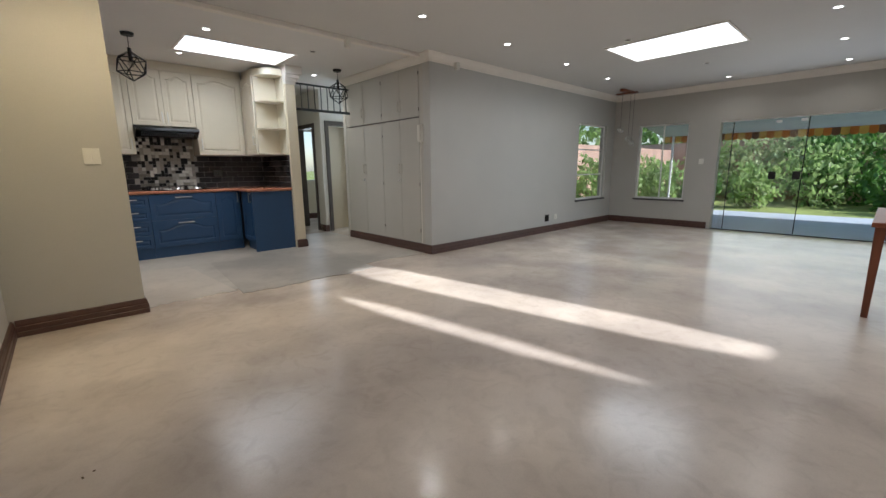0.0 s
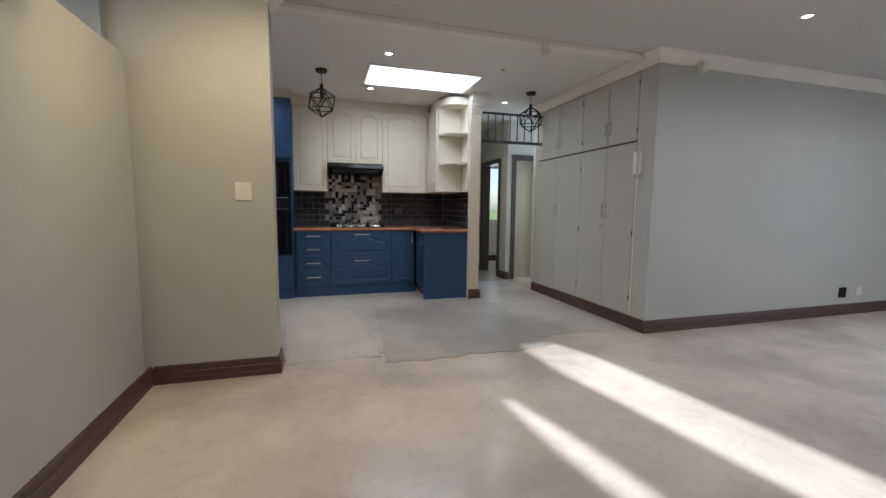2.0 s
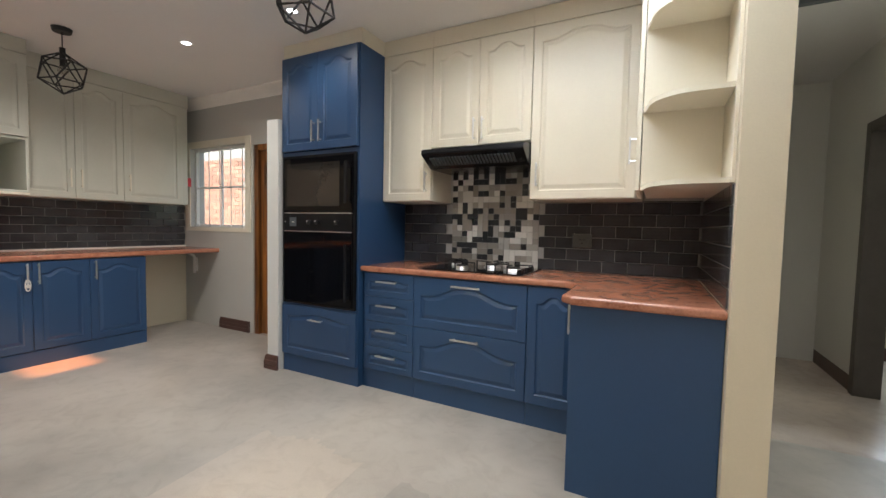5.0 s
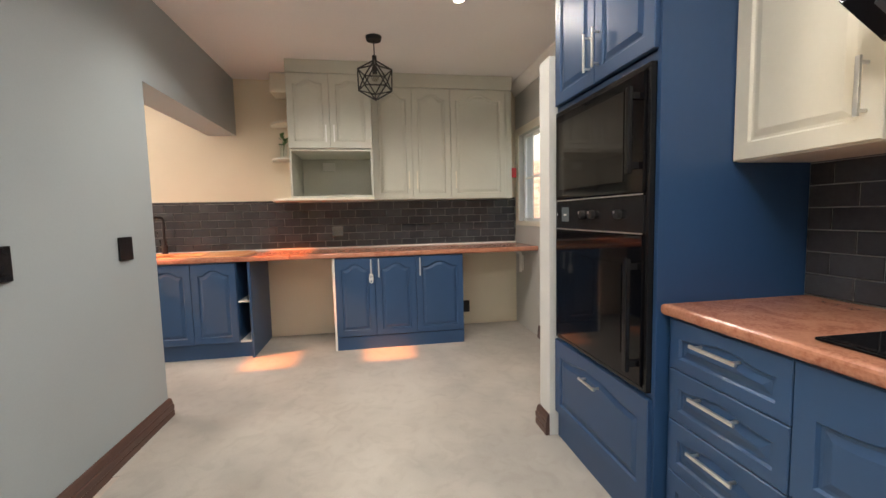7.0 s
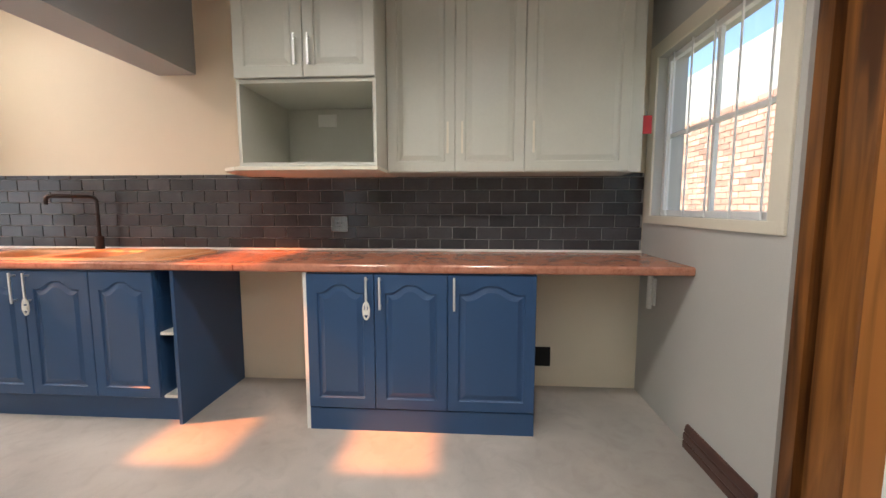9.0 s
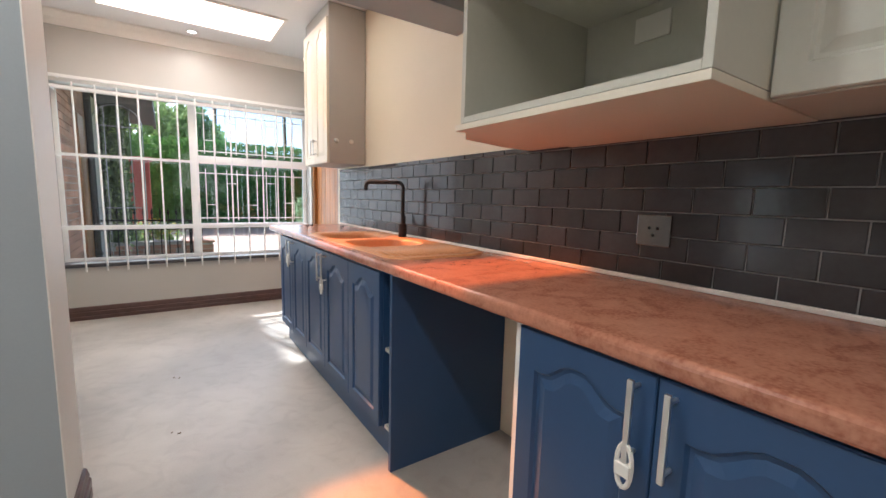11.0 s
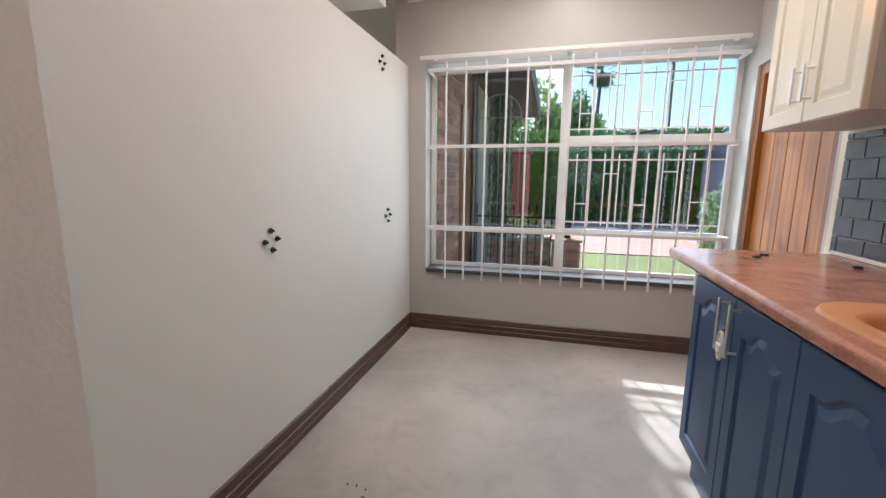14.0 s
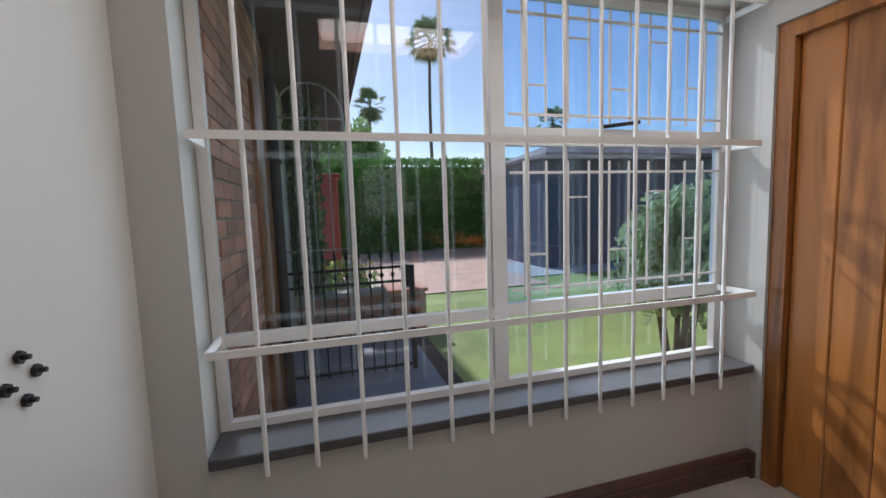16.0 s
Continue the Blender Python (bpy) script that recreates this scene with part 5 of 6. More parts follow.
door_frame("door_frame_1", pose(4.80, 7.85, 0), 0.75, 2.06)
d = thing("door_1", pose(4.88, 7.95, 0, 0, 0, 10), "cream painted passage door standing ajar", "door")
part("leaf", boxes((0, 0.66, 0, 0.04, 0.01, 1.98), bevel=0.003), mat("tan painted door", (0.46, 0.385, 0.27), 0.45, vary=0.05, scale=2), d)
bm = bmesh.new(); rod(bm, (0.6, 0.0, 1.0), (0.6, -0.05, 1.0), 0.01, 10); rod(bm, (0.6, -0.05, 1.0), (0.49, -0.05, 1.0), 0.009, 10); rod(bm, (0.6, 0.0, 1.0), (0.6, -0.006, 1.0), 0.025, 16)
part("handle", bm, STEEL, d, "steel lever handle")
door_frame("door_frame_2", pose(4.72, 8.95, 0, 0, 0, -90), 0.85, 2.03)
wall("wall_far_room", "x", 6.0, 6.1, 7.97, 10.2, 0, H, WALL_WHITE)

# ---- wooden doors ----
def board_door(name, m, w, h, label, n=5, lever=True):
    o = thing(name, m, label, "door")
    o["kind"] = "structure"
    f = 0.06
    part("jamb", boxes((0, f, -0.01, 0.09, 0, h)), DOORWOOD, o)
    part("jamb", boxes((w - f, w, -0.01, 0.09, 0, h)), DOORWOOD, o)
    part("head", boxes((f, w - f, -0.01, 0.09, h - f, h)), DOORWOOD, o)
    bw = (w - 2 * f - 0.006) / n
    me = None
    for i in range(n):
        if me is None:
            bm = boxes((0.0, bw - 0.002, 0.02, 0.055, 0.01, h - f - 0.003))
            bmesh.ops.bevel(bm, geom=[e for e in bm.edges if abs((e.verts[0].co - e.verts[1].co).z) > 0.5], offset=0.005, segments=1, affect="EDGES")
            me = mesh_of("board", bm, DOORWOOD)
        ob = new("board", me); ob.parent = o; ob.matrix_basis = pose(f + 0.003 + i * bw, 0, 0)
    if not lever:
        return o
    bm = bmesh.new(); rod(bm, (w - 0.12, 0.02, 1.0), (w - 0.12, -0.035, 1.0), 0.009, 10); rod(bm, (w - 0.12, -0.035, 1.0), (w - 0.22, -0.035, 1.0), 0.008, 10); box(bm, w - 0.14, w - 0.10, 0.012, 0.02, 0.93, 1.07, 0.003)
    part("handle", bm, STEEL, o, "steel lever handle")
    return o


board_door("door_2", pose(-1.745, 1.842, 0, 0, 0, 90), 0.856, 1.918, "varnished orange-brown boarded wooden door", lever=False)
board_door("door_3", pose(-0.498, 7.78, 0), 0.856, 2.038, "varnished orange-brown boarded back door with a pale flap")
fl = thing("letter_flap", pose(-0.06, 7.795, 0.15), "small white flap low on the wooden door", "flap")
part("frame", boxes((-0.09, 0.09, -0.012, 0.0, 0, 0.20), bevel=0.004), WHITEPL, fl)
part("flap", boxes((-0.07, 0.07, -0.018, -0.012, 0.02, 0.18), bevel=0.002), WHITEPL, fl)

# ---- windows ----
def frame_bars(parent, bars, material=BARWHITE, name="frame"):
    for b in bars:
        part(name, boxes(b, bevel=0.002), material, parent)


win = thing("window_1", pose(0, 0, 0.012), "wide white steel window with a dark slate sill", "window")
win["kind"] = "structure"
Y0, Y1 = 1.605, 1.64
XL, XR, ZB, ZT, XM = 0.428, -1.718, 0.50, 2.05, -0.60
frame_bars(win, [(XL - 0.035, XL, Y0, Y1, ZB, ZT), (XR, XR + 0.035, Y0, Y1, ZB, ZT), (XR + 0.035, XL - 0.035, Y0, Y1, ZT - 0.035, ZT), (XR + 0.035, XL - 0.035, Y0, Y1, ZB, ZB + 0.03),
                 (XM - 0.03, XM + 0.03, Y0, Y1, ZB + 0.03, ZT - 0.035), (XM + 0.03, XL - 0.035, Y0, Y1, 0.79, 0.83), (XR + 0.035, XM - 0.03, Y0, Y1, 0.79, 0.84), (XR + 0.035, XM - 0.03, Y0, Y1, 1.46, 1.53)])
GLASS_BLUE = glass("bluish window glass", (0.80, 0.90, 1.0), 0.06)
for a in ((XM + 0.03, XL - 0.035, 0.83, ZT - 0.035, GLASS), (XM + 0.03, XL - 0.035, ZB + 0.03, 0.79, GLASS), (XR + 0.035, XM - 0.03, 1.53, ZT - 0.035, GLASS_BLUE), (XR + 0.035, XM - 0.03, 0.84, 1.46, GLASS_BLUE), (XR + 0.035, XM - 0.03, ZB + 0.03, 0.79, GLASS)):
    p = part("pane", boxes((a[0], a[1], 1.618, 1.622, a[2], a[3])), a[4], win)
    p.visible_shadow = False
part("sill", boxes((-1.717, 0.425, 1.60, 1.812, 0.468, 0.502), bevel=0.006), SLATE, win, "dark slate window sill")
bm = bmesh.new(); rod(bm, (-1.05, 1.65, 1.535), (-1.22, 1.67, 1.555), 0.008, 8)
part("stay", bm, BLACKMETAL, win, "black casement stay")
guard = thing("window_guard", pose(0, 0, 0.012), "thin white burglar guard with a stepped bar pattern", "window guard")
for z0, z1 in ((1.55, 1.99), (0.87, 1.40)):
    h = z1 - z0
    part("rail", boxes((XR + 0.05, XM - 0.04, 1.648, 1.656, z0 + 0.02, z0 + 0.03)), BARWHITE, guard)
    part("rail", boxes((XR + 0.05, XM - 0.04, 1.648, 1.656, z1 - 0.05, z1 - 0.04)), BARWHITE, guard)
    for i in range(10):
        x = XR + 0.14 + i * 0.097
        part("bar", boxes((x, x + 0.008, 1.649, 1.655, z0, z1)), BARWHITE, guard)
    for i, z in ((0, 0.35), (2, 0.75), (4, 0.3), (6, 0.72), (8, 0.3)):
        x = XR + 0.148 + i * 0.097
        part("cross", boxes((x, x + 0.089, 1.65, 1.654, z0 + h * z, z0 + h * z + 0.008)), BARWHITE, guard)
bars = thing("burglar_bars", pose(0, 0, 0.012), "white steel burglar bars fixed across the scullery window", "burglar bars")
for i in range(13):
    x = 0.262 - i * 0.148
    part("bar", rod(bmesh.new(), (x, 1.822, 0.43), (x, 1.822, 2.05), 0.0075, 10), BARWHITE, bars)
for z in (2.0, 1.45, 0.825):
    bm = boxes((XR + 0.04, XL - 0.025, 1.826, 1.834, z - 0.012, z + 0.012))
    for x in (XR + 0.044, XL - 0.029):
        box(bm, x - 0.004, x + 0.004, 1.66, 1.828, z - 0.012, z + 0.012)
    part("rail", bm, BARWHITE, bars)
rail = thing("curtain_rail", pose(0, 0, 0.012), "white curtain rail above the window", "curtain rail")
part("rail", boxes((-1.66, 0.455, 1.845, 1.865, 2.07, 2.095), bevel=0.004), BARWHITE, rail)
for x in (-1.6, -0.6, 0.35):
    part("bracket", boxes((x - 0.012, x + 0.012, 1.792, 1.845, 2.075, 2.09)), BARWHITE, rail)


def plain_window(name, m, w, z0, z1, cols, rows, label, sill=True, depth=0.12):
    """Local x along the wall, the room lies towards -y."""
    o = thing(name, m, label, "window")
    o["kind"] = "structure"
    f = 0.03
    frame_bars(o, [(0, f, 0.05, 0.08, z0, z1), (w - f, w, 0.05, 0.08, z0, z1), (f, w - f, 0.05, 0.08, z1 - f, z1), (f, w - f, 0.05, 0.08, z0, z0 + f)])
    for i in range(1, cols):
        frame_bars(o, [(w * i / cols - 0.012, w * i / cols + 0.012, 0.055, 0.075, z0 + f, z1 - f)], name="glazing_bar")
    for j in range(1, rows):
        z = z0 + (z1 - z0) * j / rows
        frame_bars(o, [(f, w - f, 0.056, 0.074, z - 0.012, z + 0.012)], name="glazing_bar")
    p = part("pane", boxes((f, w - f, 0.063, 0.067, z0 + f, z1 - f)), GLASS, o)
    p.visible_shadow = False
    if sill:
        part("sill", boxes((-0.03, w + 0.03, -0.02, 0.05, z0 - 0.035, z0 - 0.002), bevel=0.004), SLATE, o, "dark slate window sill")
    return o


plain_window("window_2", pose(8.49, 4.76, 0), 1.13, 0.53, 2.0, 1, 3, "white window with a dark sill beside the room's corner")
plain_window("window_3", pose(9.95, 4.23, 0, 0, 0, -90), 0.92, 0.52, 1.98, 2, 1, "white window with a dark sill in the end wall")
plain_window("window_4", pose(-1.60, 7.755, 0), 0.98, 1.15, 2.06, 2, 2, "small white barred window above the worktop end", False)
part("window_board", boxes((-1.66, -0.56, 7.742, 7.76, 1.10, 1.148), bevel=0.003), CREAM, bpy.data.objects["window_4"], at=bpy.data.objects["window_4"].matrix_basis.inverted())
for i in range(5):
    x = 0.10 + i * 0.195
    part("bar", rod(bmesh.new(), (x, 0.035, 1.15), (x, 0.035, 2.06), 0.005, 8), BARWHITE, bpy.data.objects["window_4"])
part("surround", boxes((-0.09, -0.002, -0.012, 0.0, 1.10, 2.14), bevel=0.003), CREAM, bpy.data.objects["window_4"])
part("surround", boxes((0.982, 1.07, -0.012, 0.0, 1.10, 2.14), bevel=0.003), CREAM, bpy.data.objects["window_4"])
part("surround", boxes((-0.002, 0.982, -0.012, 0.0, 2.062, 2.14), bevel=0.003), CREAM, bpy.data.objects["window_4"])

# frameless folding glass doors at the garden end
sd = thing("sliding_door", pose(0, 0, 0), "frameless clear glass folding doors with dark edge strips", "glass door")
sd["kind"] = "structure"
part("top_track", boxes((9.97, 10.05, -0.9, 2.80, 1.93, 1.952)), BARWHITE, sd)
part("bottom_track", boxes((9.985, 10.035, -0.9, 2.80, 0.001, 0.012)), BLACKMETAL, sd)
for y0, y1 in ((1.60, 2.79), (2.62, 2.70)):
    p = part("leaf", boxes((10.0 if y0 < 2 else 10.02, 10.008 if y0 < 2 else 10.028, y0, y1, 0.02, 1.93)), GLASS, sd)
    p.visible_shadow = False
    q = part("edge", boxes((9.996 if y0 < 2 else 10.016, 10.012 if y0 < 2 else 10.032, y0 - 0.012, y0, 0.02, 1.93)), BLACKMETAL, p)
for y in (1.66, 1.98):
    part("lock", boxes((9.985, 10.02, y - 0.05, y + 0.05, 0.93, 1.06), bevel=0.01), BLACKMETAL, sd)
    part("clip", boxes((9.985, 10.02, y - 0.04, y + 0.04, 1.86, 1.90), bevel=0.006), BARWHITE, sd)

# ---- wooden table by the garden end ----
tb = thing("wooden_table", pose(5.44, -0.55, 0), "red-brown wooden table with square tapered legs", "table")
part("tabletop", boxes((0, 1.6, 0, 1.18, 0.70, 0.735), bevel=0.006), REDWOOD, tb)
part("apron", boxes((0.06, 1.54, 0.05, 0.075, 0.60, 0.699)), REDWOOD, tb)
part("apron", boxes((0.06, 1.54, 1.105, 1.13, 0.60, 0.699)), REDWOOD, tb)
part("apron", boxes((0.05, 0.075, 0.08, 1.10, 0.60, 0.699)), REDWOOD, tb)
part("apron", boxes((1.525, 1.55, 0.08, 1.10, 0.60, 0.699)), REDWOOD, tb)
for x in (0.02, 1.52):
    for y in (0.02, 1.10):
        bm = bmesh.new()
        box(bm, x, x + 0.06, y, y + 0.06, 0, 0.6995)
        for v in bm.verts:
            if v.co.z < 0.1:
                v.co.x += (x + 0.03 - v.co.x) * 0.35; v.co.y += (y + 0.03 - v.co.y) * 0.35
        part("leg", bm, REDWOOD, tb)

# lamp and window added out of view to brighten the dark passage
area("passage_fill_light", 6.49, 7.42, 1.5, 0.6, 1.1, 13, 90, 0, 90, color=(0.82, 0.93, 1.0))
plain_window("unseen_window_5", pose(6.5, 7.75, 0, 0, 0, -90), 0.65, 0.9, 2.1, 1, 2, "unseen white window added at the passage end", False)

# unseen window and lamp, added so the room behind the doorway looks lit
area("room_fill_light", 5.35, 10.19, 1.5, 0.75, 1.15, 6, -90, 0, 0, color=(0.82, 0.93, 1.0))
plain_window("unseen_window_6", pose(4.95, 10.2, 0), 0.8, 0.9, 2.1, 2, 1, "unseen white window added to the room off the passage", False)

# dry leaf crumbs on the floors
CRUMB = mat("dry leaf crumbs", (0.10, 0.06, 0.03), 0.8, vary=0.3)
bm = bmesh.new()
rnd = random.Random(5)
for x, y, z in [(0.98, 2.53, 0.001), (0.77, 2.52, 0.001), (0.12, 3.63, 0.0045), (-0.34, 3.56, 0.0045), (-0.35, 4.29, 0.0045), (0.17, 3.58, 0.0045)]:
    for k in range(2):
        dx, dy, a = rnd.uniform(-0.04, 0.04), rnd.uniform(-0.04, 0.04), rnd.uniform(0, 6.3)
        r = bmesh.ops.create_cube(bm, size=1.0, matrix=pose(x + dx * k, y + dy * k, z, 0, 0, math.degrees(a)) @ Matrix.Diagonal((0.014 - 0.006 * k, 0.007, 0.002, 1.0)))
debris = part("floor_debris", bm, CRUMB)
tagged(debris, "few dry brown leaf crumbs scattered on the floor", "debris", "", "stuff")
# ---- outdoors ----
GRASS = mat("lawn", (0.22, 0.27, 0.07), 0.8, vary=0.35, scale=1.5, fine=35, bump=0.3)
PAVE = mat("slate-grey paving", (0.17, 0.18, 0.22), 0.6, vary=0.15, scale=2, bump=0.1)
SOIL = mat("dark garden soil", (0.06, 0.045, 0.035), 0.95, vary=0.4, scale=12, bump=0.5)
APRON = mat("pale concrete paving", (0.42, 0.40, 0.38), 0.7, vary=0.12, scale=2, bump=0.1)
PATIO = mat("pale blue-grey patio tiles", (0.46, 0.51, 0.58), 0.4, vary=0.1, scale=3, bump=0.05)
TERRA = mat("pinkish brick paving", (0.52, 0.345, 0.26), 0.7, vary=0.2, scale=3, bump=0.1)
BRICK = mat("red-brown facing brick", (0.40, 0.205, 0.14), 0.75, vary=0.2, scale=6, bump=0.15, per_object=0.35)
MORTAR = mat("pale mortar", (0.42, 0.39, 0.35), 0.9, vary=0.1)
HEDGE = mat("clipped hedge leaf", (0.12, 0.25, 0.055), 0.6, vary=0.4, scale=2, fine=20, through_light=0.45)
LEAFY = mat("garden leaf", (0.31, 0.43, 0.16), 0.55, vary=0.45, scale=3, fine=15, through_light=0.55)
FROND = mat("grey-green palm frond", (0.17, 0.22, 0.11), 0.6, vary=0.4, scale=1.0, fine=8, through_light=0.35)
# lighter copy of the leaf colour, with the look of bright sun put in
LEAFP = mat("pale sunlit leaf", (0.42, 0.50, 0.26), 0.5, vary=0.35, scale=3, fine=15, through_light=0.45)
LEAFD = mat("dark creeper leaf", (0.12, 0.18, 0.06), 0.5, vary=0.4, scale=4, through_light=0.35)
BARK = mat("grey bark", (0.16, 0.12, 0.09), 0.85, vary=0.3, scale=6, bump=0.4)
EAVE = mat("dark stained eave boards", (0.028, 0.022, 0.02), 0.6, vary=0.2, scale=5)
DARKWALL = mat("slate blue-grey metal wall", (0.115, 0.115, 0.15), 0.6, vary=0.12, scale=2)
ROOFT = mat("brown roof tiles", (0.15, 0.09, 0.075), 0.7, vary=0.2, scale=3)
FENCEW = mat("red-brown garden wall", (0.46, 0.30, 0.235), 0.8, vary=0.25, scale=2, bump=0.2)

bm = bmesh.new(); box(bm, -600, 600, -600, 600, -0.65, -0.15)
structure("ground", bm, GRASS, "mown green lawn and garden ground", "ground")
structure("path_porch", boxes((-0.78, 0.45, -1.35, 1.60, -0.149, -0.12)), PAVE, "grey-blue paved porch floor", "paving")
structure("bed_edge", boxes((-0.93, -0.781, -1.35, 1.35, -0.149, -0.128), bevel=0.006), SOIL, "dark soil strip between porch floor and lawn", "soil")
structure("pavement_near", boxes((-3.7, 2.0, -6.199, -3.35, -0.149, -0.13)), TERRA, "pinkish brick-paved drive beside the lawn", "paving")
structure("pavement_drive", boxes((-12, 2.0, -10.4, -6.2, -0.149, -0.13)), TERRA, "pinkish brick-paved drive", "paving")
structure("pavement_apron", boxes((-11, -3.701, -6.199, -4.1, -0.149, -0.132)), APRON, "grey paved strip", "paving")
structure("patio", boxes((10.1, 14.2, -4, 5.2, -0.149, -0.02)), PATIO, "grey paved patio", "patio")


def leaf_mass(name, where, n, size, material, label, category, seed=1, parent=None):
    """Many small leaves scattered through a shape; where(rnd) gives a place."""
    rnd = random.Random(seed)
    vs, fs = [], []
    for i in range(n):
        c = Vector(where(rnd))
        q = Euler((rnd.uniform(0, 6.3), rnd.uniform(0, 6.3), rnd.uniform(0, 6.3))).to_matrix()
        s = size * rnd.uniform(0.6, 1.4)
        k = len(vs)
        vs += [c + q @ Vector(p) * s for p in ((-1, 0, 0), (0, -0.5, 0.12), (1, 0, 0), (0, 0.5, 0.12))]
        fs.append((k, k + 1, k + 2, k + 3))
    me = bpy.data.meshes.new(name)
    me.from_pydata([tuple(v) for v in vs], [], fs)
    me.materials.append(material)
    ob = new(name, me)
    if parent is not None:
        ob.parent = parent
        return ob
    return tagged(ob, label, category, "", "stuff")


def slab_shell(x0, x1, y0, y1, z0, z1, jag=0.12):
    def f(r):
        side = r.random()
        x, y, z = r.uniform(x0, x1), r.uniform(y0, y1), z0 + (z1 - z0) * r.random()
        if side < 0.4: y = y1
        elif side < 0.55: z = z1
        elif side < 0.7: x = x1 if r.random() < 0.5 else x0
        return (x + r.gauss(0, jag * 0.4), y + r.gauss(0, jag * 0.4), z + r.gauss(0, jag * 0.3))
    return f


def ball(cx, cy, cz, rx, ry, rz, shell=0.55):
    def f(r):
        v = Vector((r.gauss(0, 1), r.gauss(0, 1), r.gauss(0, 1))).normalized()
        k = shell + (1 - shell) * r.random() ** 0.5
        w = 1 + 0.18 * math.sin(5 * v.x + 3 * v.z) + 0.14 * math.sin(7 * v.y + 2 * v.x)
        return (cx + v.x * rx * k * w, cy + v.y * ry * k * w, cz + v.z * rz * k * w)
    return f


# clipped hedge behind the drive
bm = boxes((-9.0, 2.5, -11.6, -11.0, -0.15, 2.75))
hedge_core = tagged(part("hedge", bm, HEDGE), "tall clipped dark green hedge", "hedge")
leaf_mass("leaves", slab_shell(-9.1, 2.6, -12, -10.5, -0.1, 2.95), 18000, 0.075, HEDGE, "", "", 3, hedge_core)
# slate wall and low roofs beyond the lawn
sw = thing("garage", pose(-7.95, -5.0, -0.15), "slate-coloured garage wall below a low brown roof", "garage")
part("wall", boxes((-5.2, 3.4, -3.0, 0.0, 0, 2.42)), DARKWALL, sw)
for i in range(12):
    part("panel", boxes((-5.0 + i * 0.7, -5.0 + i * 0.7 + 0.62, 0.0, 0.03, 0.05, 2.2), bevel=0.006), DARKWALL, sw)
bm = bmesh.new()
prism(bm, [(-5.6, -3.4), (3.55, -3.4), (3.55, 0.4), (-5.6, 0.4)], 2.42, 2.5)
r1 = [bm.verts.new((x, y, 2.5)) for x, y in ((-5.6, -3.4), (3.55, -3.4), (3.55, 0.4), (-5.6, 0.4))]
rt = [bm.verts.new((-4.2, -1.5, 2.95)), bm.verts.new((2.4, -1.5, 2.95))]
bm.faces.new((r1[0], r1[1], rt[1], rt[0])); bm.faces.new((r1[2], r1[3], rt[0], rt[1])); bm.faces.new((r1[1], r1[2], rt[1])); bm.faces.new((r1[3], r1[0], rt[0]))
bmesh.ops.recalc_face_normals(bm, faces=bm.faces)
part("roof", bm, ROOFT, sw)

def shrub(name, x, y, z, rx, ry, rz, n, size, material, label, seed):
    t = thing(name, pose(x, y, -0.15), label, "shrub")
    bm = bmesh.new()
    for k in range(5):
        a = k * 1.3
        rod(bm, (0, 0, 0), (rx * 0.5 * math.cos(a), ry * 0.5 * math.sin(a), z + 0.15), 0.03, 6, 0.01)
    part("stems", bm, BARK, t)
    leaf_mass("crown", ball(0, 0, z + 0.15, rx, ry, rz, 0.4), n, size, material, "", "", seed, t)
    return t


shrub("round_shrub", -2.12, 1.0, 0.90, 0.37, 0.34, 0.42, 4200, 0.032, LEAFP, "rounded pale green garden shrub on the lawn outside the window", 4)
shrub("garden_tree", -1.3, -15.5, 3.5, 1.3, 1.2, 1.5, 2600, 0.16, LEAFY, "bushy green tree behind the hedge", 6)
shrub("garden_tree", 0.6, -17.0, 3.8, 2.2, 1.6, 2.0, 2600, 0.16, LEAFY, "bushy green tree behind the hedge", 7)
shrub("garden_tree", -22, -28, 2.9, 5.0, 3.0, 1.9, 2600, 0.3, HEDGE, "broad dark green tree far off", 8)
shrub("garden_tree", -33, -30, 3.0, 6.0, 3.0, 2.0, 2600, 0.3, HEDGE, "broad dark green tree far off", 9)


